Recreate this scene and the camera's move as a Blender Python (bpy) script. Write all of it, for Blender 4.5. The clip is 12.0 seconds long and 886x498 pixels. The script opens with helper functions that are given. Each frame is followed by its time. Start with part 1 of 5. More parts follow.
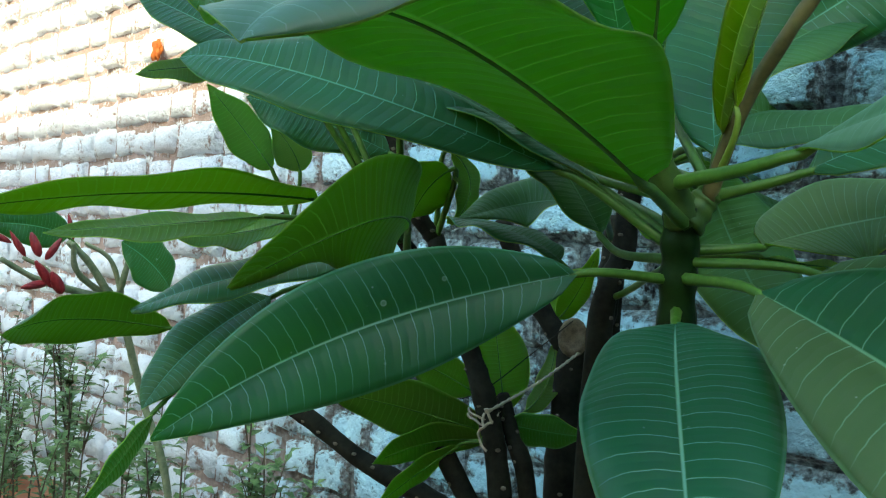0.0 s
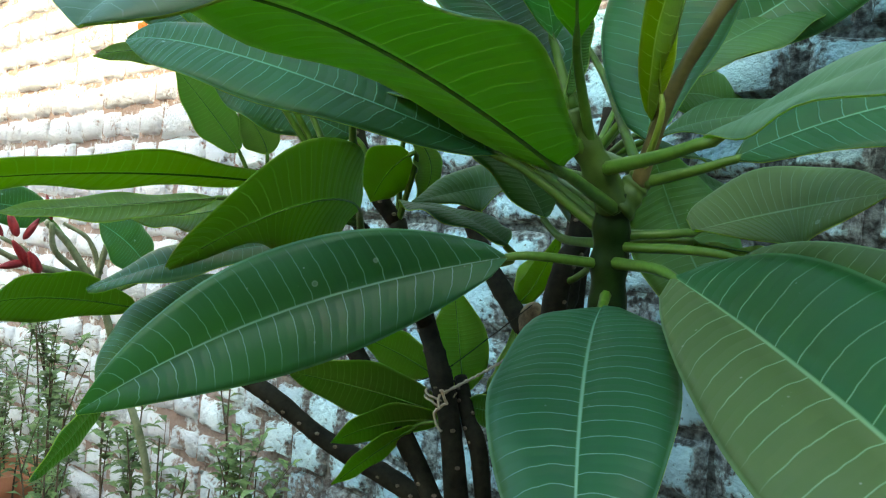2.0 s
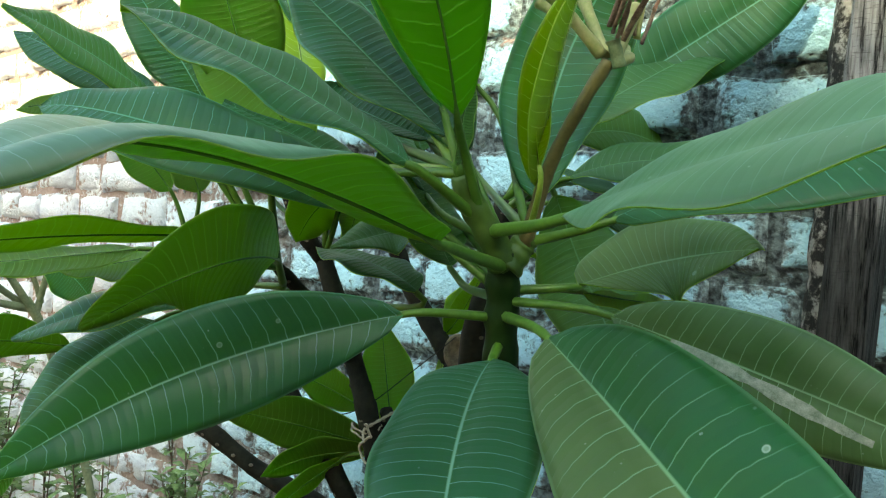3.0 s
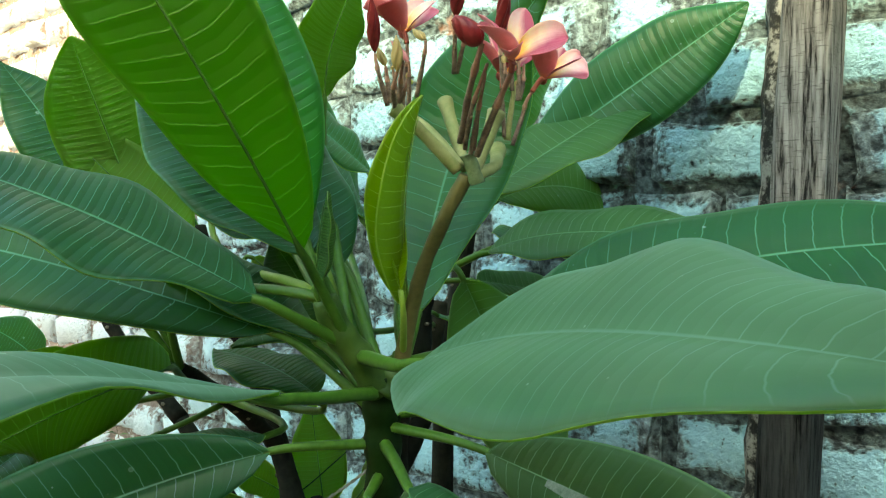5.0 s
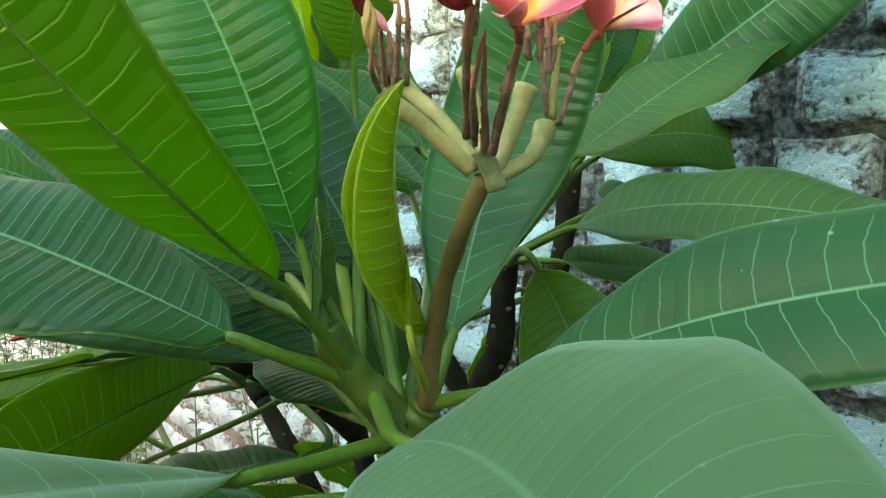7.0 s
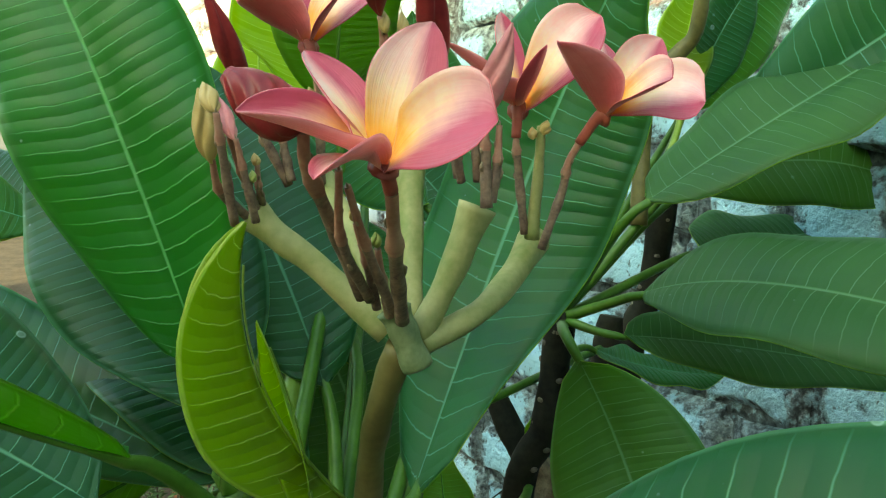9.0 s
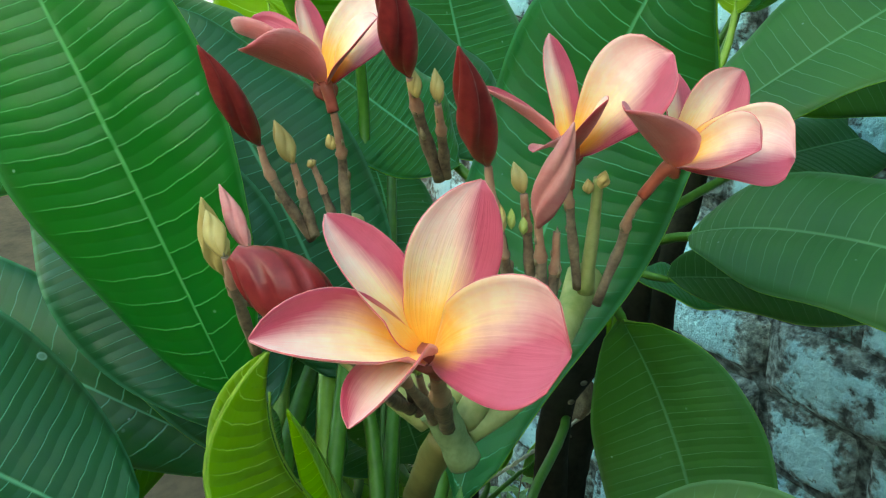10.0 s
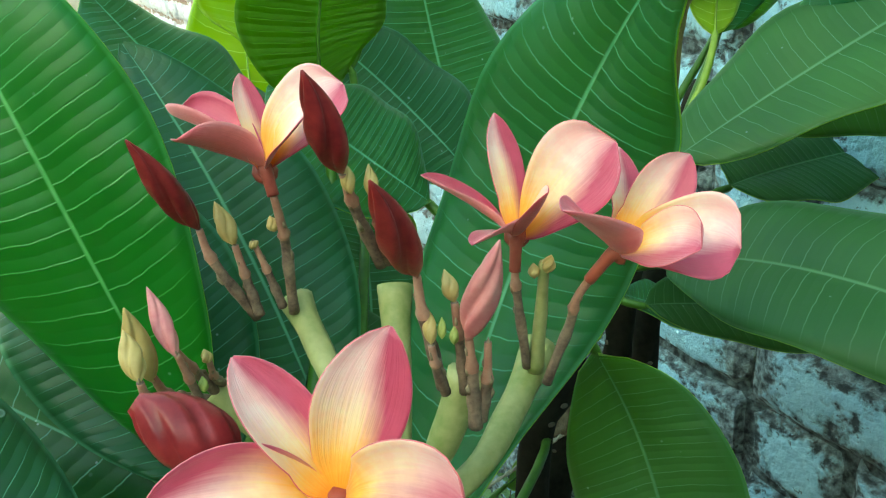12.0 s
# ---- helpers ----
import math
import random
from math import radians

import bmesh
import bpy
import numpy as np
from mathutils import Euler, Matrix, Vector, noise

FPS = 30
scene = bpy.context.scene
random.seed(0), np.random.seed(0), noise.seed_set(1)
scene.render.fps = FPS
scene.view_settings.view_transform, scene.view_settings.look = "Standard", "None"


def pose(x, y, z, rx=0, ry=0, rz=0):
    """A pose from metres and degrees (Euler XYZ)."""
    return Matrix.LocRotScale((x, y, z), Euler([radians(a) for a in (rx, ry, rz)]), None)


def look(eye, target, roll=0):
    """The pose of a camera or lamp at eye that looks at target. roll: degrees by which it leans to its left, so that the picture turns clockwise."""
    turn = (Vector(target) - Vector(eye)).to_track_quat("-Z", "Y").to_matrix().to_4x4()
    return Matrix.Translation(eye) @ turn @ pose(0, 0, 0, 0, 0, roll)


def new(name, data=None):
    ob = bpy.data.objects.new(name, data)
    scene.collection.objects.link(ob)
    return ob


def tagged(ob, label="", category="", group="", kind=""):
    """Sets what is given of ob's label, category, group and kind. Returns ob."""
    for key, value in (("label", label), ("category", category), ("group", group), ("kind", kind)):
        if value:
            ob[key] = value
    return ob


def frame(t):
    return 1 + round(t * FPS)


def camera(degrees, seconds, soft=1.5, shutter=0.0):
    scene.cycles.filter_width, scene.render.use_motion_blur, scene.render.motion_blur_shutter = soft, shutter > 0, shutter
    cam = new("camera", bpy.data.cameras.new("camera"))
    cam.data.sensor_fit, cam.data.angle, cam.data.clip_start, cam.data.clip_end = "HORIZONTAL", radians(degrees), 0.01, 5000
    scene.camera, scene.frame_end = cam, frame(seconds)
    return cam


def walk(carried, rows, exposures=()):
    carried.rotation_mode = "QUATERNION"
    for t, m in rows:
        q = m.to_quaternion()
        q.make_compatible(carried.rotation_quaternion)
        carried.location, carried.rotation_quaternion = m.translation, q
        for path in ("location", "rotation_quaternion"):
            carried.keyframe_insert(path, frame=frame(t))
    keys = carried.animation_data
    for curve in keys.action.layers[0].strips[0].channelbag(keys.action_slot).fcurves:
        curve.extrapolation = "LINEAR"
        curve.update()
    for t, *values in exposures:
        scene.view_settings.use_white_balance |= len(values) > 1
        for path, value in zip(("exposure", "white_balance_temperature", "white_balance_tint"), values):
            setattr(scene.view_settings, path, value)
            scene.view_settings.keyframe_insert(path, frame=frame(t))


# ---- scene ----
cam = camera(57.5, 12.0, soft=1.2)
PATH = [
    (0, (0.1799, -0.9344, 1.2764), (-0.5046, -0.2053, 1.2801), 4.04),
    (0.5, (0.1839, -0.9298, 1.2729), (-0.5059, -0.2058, 1.2699), 4.30),
    (1, (0.1896, -0.9228, 1.2679), (-0.5013, -0.1998, 1.2593), 4.54),
    (1.5, (0.1980, -0.9230, 1.2674), (-0.4911, -0.1984, 1.2559), 4.64),
    (2, (0.2161, -0.9135, 1.2779), (-0.4676, -0.1838, 1.2633), 4.64),
    (2.5, (0.2395, -0.9080, 1.2957), (-0.4317, -0.1669, 1.2823), 4.41),
    (3, (0.2668, -0.9112, 1.3172), (-0.3836, -0.1517, 1.3089), 3.78),
    (3.2, (0.2776, -0.9124, 1.3285), (-0.3601, -0.1421, 1.3221), 3.46),
    (4.8, (0.3035, -0.8609, 1.3715), (-0.3255, -0.0835, 1.3736), 0.97),
    (5, (0.3036, -0.8259, 1.3948), (-0.3540, -0.0726, 1.3877), 0.75),
    (5.5, (0.3177, -0.7342, 1.4151), (-0.4293, -0.0702, 1.3814), 0.18),
    (6, (0.3127, -0.7105, 1.4341), (-0.4733, -0.0966, 1.3614), -0.88),
    (6.5, (0.2979, -0.7027, 1.4409), (-0.4939, -0.0990, 1.3474), -1.16),
    (6.7, (0.2885, -0.7014, 1.4376), (-0.5039, -0.1000, 1.3351), -1.26),
    (8.4, (0.2090, -0.6512, 1.4677), (-0.5186, 0.0256, 1.3557), -0.76),
    (8.5, (0.2087, -0.6306, 1.4720), (-0.5526, 0.0085, 1.3629), -1.12),
    (8.6, (0.2118, -0.6125, 1.4811), (-0.5905, -0.0277, 1.3618), -0.53),
    (8.8, (0.2132, -0.5906, 1.4849), (-0.6399, -0.0832, 1.3638), -0.64),
    (9, (0.2140, -0.5741, 1.4925), (-0.6573, -0.1097, 1.3336), -0.17),
    (9.2, (0.2116, -0.5730, 1.5056), (-0.6495, -0.1081, 1.2997), 0.29),
    (9.5, (0.1998, -0.5631, 1.5278), (-0.6564, -0.1187, 1.2646), -1.14),
    (10, (0.1773, -0.5592, 1.5443), (-0.6664, -0.1470, 1.2003), -2.31),
    (10.5, (0.1569, -0.5503, 1.5397), (-0.6774, -0.1623, 1.1479), -3.27),
    (11, (0.1583, -0.5452, 1.5532), (-0.6764, -0.1558, 1.1638), -3.54),
    (11.5, (0.1617, -0.5449, 1.5597), (-0.6767, -0.1504, 1.1835), -3.03),
    (12, (0.1730, -0.5403, 1.5653), (-0.6655, -0.1318, 1.2047), -2.63),
]
EXPOSURES = [
    (0, 2.9, 7000, -13), (1.5, 3.06, 7700, -8), (2.5, 3.25, 8400, -7), (4.8, 3.15, 9100, -17), (5.5, 3.15, 9100, -17), (6.2, 3.31, 9900, -7), (6.7, 3.37, 9900, -5), (8.5, 3.27, 9900, -16), (9.0, 3.08, 9600, -20), (9.5, 3.07, 9000, -27), (10.5, 3.15, 8800, -29), (11.2, 3.2, 8800, -28), (12, 3.22, 8800, -27),
]
walk(cam, [(t, look(eye, target, roll)) for t, eye, target, roll in PATH], EXPOSURES)

# world, sun and exposure
GROUND_Z = 0.38
world = bpy.data.worlds.new("world")
scene.world = world
world.use_nodes = True
sky = world.node_tree.nodes.new("ShaderNodeTexSky")
sky.sky_type, sky.sun_disc = "NISHITA", False
sky.sun_elevation, sky.sun_rotation = radians(32), radians(160)
back = world.node_tree.nodes["Background"]
back.inputs["Strength"].default_value = 0.13
world.node_tree.links.new(sky.outputs[0], back.inputs["Color"])
sun = new("sun", bpy.data.lights.new("sun", "SUN"))
sun.data.energy, sun.data.angle, sun.data.color = 1.25, radians(0.9), (1.0, 0.86, 0.70)
sun.matrix_world = look((0, 0, 5), (-0.25 * 2, 0.78 * 2, 5 - 2 * 0.52))


# ---- materials ----
def material(name):
    m = bpy.data.materials.new(name)
    m.use_nodes = True
    nt = m.node_tree
    return m, nt, nt.nodes["Principled BSDF"], lambda kind: nt.nodes.new("ShaderNode" + kind)


def ramp(nt, source, *stops):
    r = nt.nodes.new("ShaderNodeValToRGB")
    els = r.color_ramp.elements
    while len(els) < len(stops):
        els.new(0.5)
    for el, (p, c) in zip(els, stops):
        el.position, el.color = p, (*c, 1) if len(c) == 3 else c
    nt.links.new(source, r.inputs[0])
    return r.outputs[0]


def mix(nt, fac, a, b, kind="MIX"):
    n = nt.nodes.new("ShaderNodeMix")
    n.data_type, n.blend_type = "RGBA", kind
    for sock, v in ((n.inputs[0], fac), (n.inputs[6], a), (n.inputs[7], b)):
        if hasattr(v, "links"):
            nt.links.new(v, sock)
        else:
            sock.default_value = v if not isinstance(v, tuple) else (*v, 1)
    return n.outputs[2]


def math_node(nt, op, a, b=0.0, c=0.0):
    n = nt.nodes.new("ShaderNodeMath")
    n.operation = op
    for sock, v in zip(n.inputs, (a, b, c)):
        if hasattr(v, "links"):
            nt.links.new(v, sock)
        else:
            sock.default_value = v
    return n.outputs[0]


def noise_tex(nt, scale, detail=4.0, coords="Object", rough=0.55):
    tc = nt.nodes.new("ShaderNodeTexCoord")
    n = nt.nodes.new("ShaderNodeTexNoise")
    n.inputs["Scale"].default_value, n.inputs["Detail"].default_value, n.inputs["Roughness"].default_value = scale, detail, rough
    nt.links.new(tc.outputs[coords], n.inputs["Vector"])
    return n.outputs["Fac"]


def bump(nt, bsdf, height, strength, distance):
    b = nt.nodes.new("ShaderNodeBump")
    b.inputs["Strength"].default_value, b.inputs["Distance"].default_value = strength, distance
    nt.links.new(height, b.inputs["Height"])
    nt.links.new(b.outputs[0], bsdf.inputs["Normal"])


def leaf_material(name, dark, light, vein, rough, glow, veins=24.0, vein_mix=0.75, spots=0.0, sheen=0.2, gloss=0.3, dust=0.3, pleat=0.75, half=None, thick=1.0):
    m, nt, bsdf, node = material(name)
    uv = node("UVMap")
    sep = node("SeparateXYZ")
    nt.links.new(uv.outputs[0], sep.inputs[0])
    info = node("ObjectInfo")
    u, v = sep.outputs[0], sep.outputs[1]
    side = math_node(nt, "ABSOLUTE", math_node(nt, "SUBTRACT", v, 0.5))
    side = math_node(nt, "MULTIPLY", side, 2.0)
    wob = noise_tex(nt, 5.0, 2.0, "UV")
    # side veins: fine lines that leave the midrib and bend forward at the margin
    flank = math_node(nt, "GREATER_THAN", v, 0.5)
    phase = math_node(nt, "MULTIPLY", u, veins)
    phase = math_node(nt, "SUBTRACT", phase, math_node(nt, "MULTIPLY", math_node(nt, "POWER", side, 1.8), 0.8))
    phase = math_node(nt, "ADD", phase, math_node(nt, "MULTIPLY", wob, 0.35))
    phase = math_node(nt, "ADD", phase, math_node(nt, "MULTIPLY", flank, 0.4))
    phase = math_node(nt, "ADD", phase, math_node(nt, "MULTIPLY", info.outputs["Random"], 7.0))
    saw = math_node(nt, "FRACT", phase)
    dist = math_node(nt, "ABSOLUTE", math_node(nt, "SUBTRACT", saw, 0.5))
    line = ramp(nt, dist, (0.0, (1, 1, 1)), (0.014 * thick, (0.7, 0.7, 0.7)), (0.037 * thick, (0, 0, 0)))
    fade = ramp(nt, side, (0.0, (1, 1, 1)), (0.7, (0.75, 0.75, 0.75)), (0.95, (0.1, 0.1, 0.1)))
    line = mix(nt, 1.0, line, fade, "MULTIPLY")
    rib = ramp(nt, side, (0.0, (1, 1, 1)), (0.010, (0.9, 0.9, 0.9)), (0.026, (0, 0, 0)))
    lines = mix(nt, 1.0, line, rib, "LIGHTEN")
    margin = ramp(nt, side, (0.955, (0, 0, 0)), (0.98, (0.45, 0.45, 0.45)))
    lines = mix(nt, 1.0, lines, margin, "LIGHTEN")
    # the blade swells between the veins
    pillow = math_node(nt, "SINE", math_node(nt, "MULTIPLY", saw, math.pi))
    blotch = noise_tex(nt, 14.0, 5.0)
    base = mix(nt, ramp(nt, blotch, (0.3, (0, 0, 0)), (0.7, (1, 1, 1))), dark, light)
    dusty = ramp(nt, noise_tex(nt, 6.0, 3.0), (0.42, (0, 0, 0)), (0.72, (dust,) * 3))
    base = mix(nt, dusty, base, tuple(c * 1.3 + w for c, w in zip(dark, (0.035, 0.03, 0.012))))
    tone = ramp(nt, info.outputs["Random"], (0.0, (0.75, 0.8, 0.85)), (0.5, (1, 1, 1)), (1.0, (1.3, 1.2, 0.9)))
    base = mix(nt, 1.0, base, tone, "MULTIPLY")
    fine = noise_tex(nt, 160.0, 3.0)
    if half:
        # light on one half of the folded blade, painted in as olive
        base = mix(nt, math_node(nt, "MULTIPLY", flank, ramp(nt, blotch, (0.25, (0.65, 0.65, 0.65)), (0.65, (0.95, 0.95, 0.95)))), base, half)
    base = mix(nt, math_node(nt, "MULTIPLY", fine, 0.25), base, light)
    colour = mix(nt, math_node(nt, "MULTIPLY", lines, vein_mix), base, vein)
    if spots:
        # dried water marks
        vor = node("TexVoronoi")
        vor.inputs["Scale"].default_value = 62.0
        tc = node("TexCoord")
        nt.links.new(tc.outputs["Object"], vor.inputs["Vector"])
        ring = ramp(nt, vor.outputs["Distance"], (0.06, (0.5, 0.5, 0.5)), (0.1, (1, 1, 1)), (0.13, (0, 0, 0)))
        chosen = ramp(nt, noise_tex(nt, 17.0, 1.0), (0.6, (0, 0, 0)), (0.66, (1, 1, 1)))
        ring = mix(nt, 1.0, ring, chosen, "MULTIPLY")
        colour = mix(nt, math_node(nt, "MULTIPLY", ring, spots), colour, (0.35, 0.5, 0.42))
        # specks of pale dust
        grit = node("TexVoronoi")
        grit.inputs["Scale"].default_value = 170.0
        nt.links.new(tc.outputs["Object"], grit.inputs["Vector"])
        speck = ramp(nt, grit.outputs["Distance"], (0.07, (0.8, 0.8, 0.8)), (0.13, (0, 0, 0)))
        speck = mix(nt, 1.0, speck, ramp(nt, noise_tex(nt, 55.0, 2.0), (0.6, (0, 0, 0)), (0.68, (1, 1, 1))), "MULTIPLY")
        colour = mix(nt, math_node(nt, "MULTIPLY", speck, spots), colour, (0.5, 0.6, 0.52))
    nt.links.new(colour, bsdf.inputs["Base Color"])
    nt.links.new(ramp(nt, blotch, (0.2, (rough - 0.08,) * 3), (0.8, (rough + 0.12,) * 3)), bsdf.inputs["Roughness"])
    bsdf.inputs["Specular IOR Level"].default_value = gloss
    h = math_node(nt, "ADD", math_node(nt, "MULTIPLY", pillow, 0.6), math_node(nt, "MULTIPLY", fine, 0.12))
    h = math_node(nt, "SUBTRACT", h, math_node(nt, "MULTIPLY", lines, 0.5))
    bump(nt, bsdf, h, pleat, 0.0016)
    tr = node("BsdfTranslucent")
    nt.links.new(mix(nt, math_node(nt, "MULTIPLY", lines, 0.6), mix(nt, 1.0, glow, tone, "MULTIPLY"), vein), tr.inputs["Color"])
    bsdf.inputs["Sheen Weight"].default_value = sheen
    bsdf.inputs["Sheen Tint"].default_value = (0.5, 0.95, 0.8, 1)
    bsdf.inputs["Sheen Roughness"].default_value = 0.45
    add = node("AddShader")
    nt.links.new(bsdf.outputs[0], add.inputs[0])
    nt.links.new(tr.outputs[0], add.inputs[1])
    nt.links.new(add.outputs[0], nt.nodes["Material Output"].inputs["Surface"])
    return m


# tops: deep blue-green, fresh green, and older dusty olive ones
LEAF_TOP = leaf_material("leaf_top", (0.0025, 0.039, 0.014), (0.008, 0.074, 0.025), (0.11, 0.29, 0.15), 0.42, (0.06, 0.13, 0.012), spots=0.7, sheen=0.04, vein_mix=0.8, gloss=0.22, pleat=0.45, dust=0.18)
LEAF_DEEP = leaf_material("leaf_deep", (0.0025, 0.031, 0.020), (0.006, 0.056, 0.034), (0.14, 0.31, 0.2), 0.42, (0.035, 0.13, 0.015), spots=0.5, sheen=0.04, vein_mix=0.8, gloss=0.24, pleat=0.3, dust=0.1)
# paler top for flat leaves: sky reflection put into colour and sheen
LEAF_SKYLIT = leaf_material("leaf_skylit", (0.011, 0.046, 0.021), (0.022, 0.074, 0.034), (0.13, 0.26, 0.16), 0.46, (0.035, 0.13, 0.015), spots=0.6, sheen=0.25, vein_mix=0.26, gloss=0.4, pleat=0.14, dust=0.4)
LEAF_FRESH = leaf_material("leaf_fresh", (0.002, 0.062, 0.007), (0.006, 0.096, 0.013), (0.12, 0.34, 0.11), 0.4, (0.045, 0.15, 0.014), spots=0.7, sheen=0.05, vein_mix=0.7, gloss=0.25, pleat=0.36, dust=0.12)
LEAF_THIN = leaf_material("leaf_thin", (0.004, 0.066, 0.006), (0.010, 0.1, 0.012), (0.15, 0.36, 0.1), 0.4, (0.11, 0.34, 0.028), spots=0.5, sheen=0.05, vein_mix=0.7, gloss=0.25, pleat=0.36, dust=0.12)
LEAF_FURLED = leaf_material("leaf_furled", (0.02, 0.09, 0.008), (0.04, 0.14, 0.016), (0.3, 0.42, 0.14), 0.4, (0.1, 0.2, 0.02), veins=34.0, vein_mix=1.0, sheen=0.03, gloss=0.35, pleat=0.9)
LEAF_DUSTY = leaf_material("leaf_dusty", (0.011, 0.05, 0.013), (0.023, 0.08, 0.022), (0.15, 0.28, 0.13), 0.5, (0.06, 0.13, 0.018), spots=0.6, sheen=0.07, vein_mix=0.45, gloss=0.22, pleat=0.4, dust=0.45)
# half: olive standing in for the light on that side of the fold
LEAF_HALF = leaf_material("leaf_half_lit", (0.0025, 0.039, 0.016), (0.008, 0.07, 0.028), (0.15, 0.32, 0.17), 0.46, (0.05, 0.13, 0.018), spots=0.6, sheen=0.05, vein_mix=0.7, gloss=0.22, pleat=0.4, dust=0.1, half=(0.06, 0.09, 0.036))
LEAF_PALE = leaf_material("leaf_pale", (0.032, 0.072, 0.023), (0.058, 0.112, 0.038), (0.18, 0.32, 0.16), 0.5, (0.06, 0.13, 0.018), spots=0.6, sheen=0.07, vein_mix=0.7, gloss=0.24, pleat=0.4, dust=0.5)
LEAF_UNDER = leaf_material("leaf_under", (0.020, 0.05, 0.004), (0.037, 0.078, 0.008), (0.26, 0.4, 0.08), 0.5, (0.34, 0.48, 0.08), vein_mix=0.6, sheen=0.02, gloss=0.15, pleat=0.9, thick=1.7)
LEAF_YOUNG = leaf_material("leaf_young", (0.10, 0.17, 0.004), (0.15, 0.23, 0.008), (0.42, 0.5, 0.16), 0.36, (0.27, 0.37, 0.04), veins=15, vein_mix=0.9, sheen=0.03, gloss=0.35, pleat=0.5)


def grainy(name, a, b, scale, rough, bump_d, gloss=0.3):
    m, nt, bsdf, node = material(name)
    n1, n2 = noise_tex(nt, scale, 6.0), noise_tex(nt, scale * 6, 4.0)
    both = math_node(nt, "ADD", math_node(nt, "MULTIPLY", n1, 0.65), math_node(nt, "MULTIPLY", n2, 0.35))
    nt.links.new(ramp(nt, both, (0.35, a), (0.65, b)), bsdf.inputs["Base Color"])
    bsdf.inputs["Roughness"].default_value, bsdf.inputs["Specular IOR Level"].default_value = rough, gloss
    bump(nt, bsdf, both, 0.8, bump_d)
    return m


PETIOLE = grainy("petiole", (0.035, 0.105, 0.01), (0.075, 0.17, 0.022), 40, 0.4, 0.0004)
MIDRIB = grainy("midrib", (0.06, 0.15, 0.018), (0.1, 0.21, 0.035), 40, 0.5, 0.0003)
YOUNG_STALK = grainy("young_stalk", (0.16, 0.26, 0.03), (0.24, 0.36, 0.06), 40, 0.4, 0.0004)
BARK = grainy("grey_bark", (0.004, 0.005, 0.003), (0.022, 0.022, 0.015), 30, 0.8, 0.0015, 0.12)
GREEN_BARK = grainy("green_bark", (0.022, 0.06, 0.008), (0.055, 0.11, 0.016), 30, 0.5, 0.0008)
# dark green of the crown, lowered further to hold the leaves' shade
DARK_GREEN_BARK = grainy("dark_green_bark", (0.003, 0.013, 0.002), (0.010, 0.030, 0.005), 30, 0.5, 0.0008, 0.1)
STALK = grainy("brown_stalk", (0.065, 0.06, 0.018), (0.15, 0.13, 0.045), 40, 0.5, 0.0005)
PALE_BARK = grainy("pale_bark", (0.12, 0.16, 0.08), (0.26, 0.28, 0.17), 40, 0.7, 0.0008)
ARM = grainy("pale_arm", (0.18, 0.22, 0.065), (0.37, 0.35, 0.16), 60, 0.5, 0.0004)
CUFF = grainy("grey_green_cuff", (0.08, 0.12, 0.045), (0.2, 0.25, 0.13), 90, 0.6, 0.0005)
SCAR = grainy("leaf_scar", (0.06, 0.055, 0.042), (0.16, 0.145, 0.11), 80, 0.8, 0.0004)
TWIG = grainy("dark_twig", (0.07, 0.042, 0.034), (0.29, 0.2, 0.14), 150, 0.6, 0.0007)
TWIG_TOP = grainy("tan_twig", (0.24, 0.095, 0.065), (0.42, 0.24, 0.165), 90, 0.5, 0.0004)
BUD = grainy("red_bud", (0.15, 0.008, 0.014), (0.31, 0.032, 0.036), 60, 0.36, 0.0004)
BUD_TAN = grainy("tan_bud", (0.36, 0.24, 0.08), (0.45, 0.34, 0.14), 60, 0.5, 0.0004)
GRAZE = grainy("graze", (0.12, 0.16, 0.1), (0.34, 0.36, 0.28), 200, 0.8, 0.0003)
STRING = grainy("string", (0.3, 0.27, 0.2), (0.5, 0.46, 0.36), 200, 0.9, 0.0006)
SOIL = grainy("soil", (0.04, 0.03, 0.02), (0.1, 0.075, 0.05), 6, 0.95, 0.01)
TERRACOTTA = grainy("terracotta", (0.42, 0.16, 0.09), (0.55, 0.24, 0.14), 9, 0.8, 0.002)
PLASTER = grainy("plaster", (0.2, 0.19, 0.17), (0.3, 0.28, 0.25), 2, 0.9, 0.004)


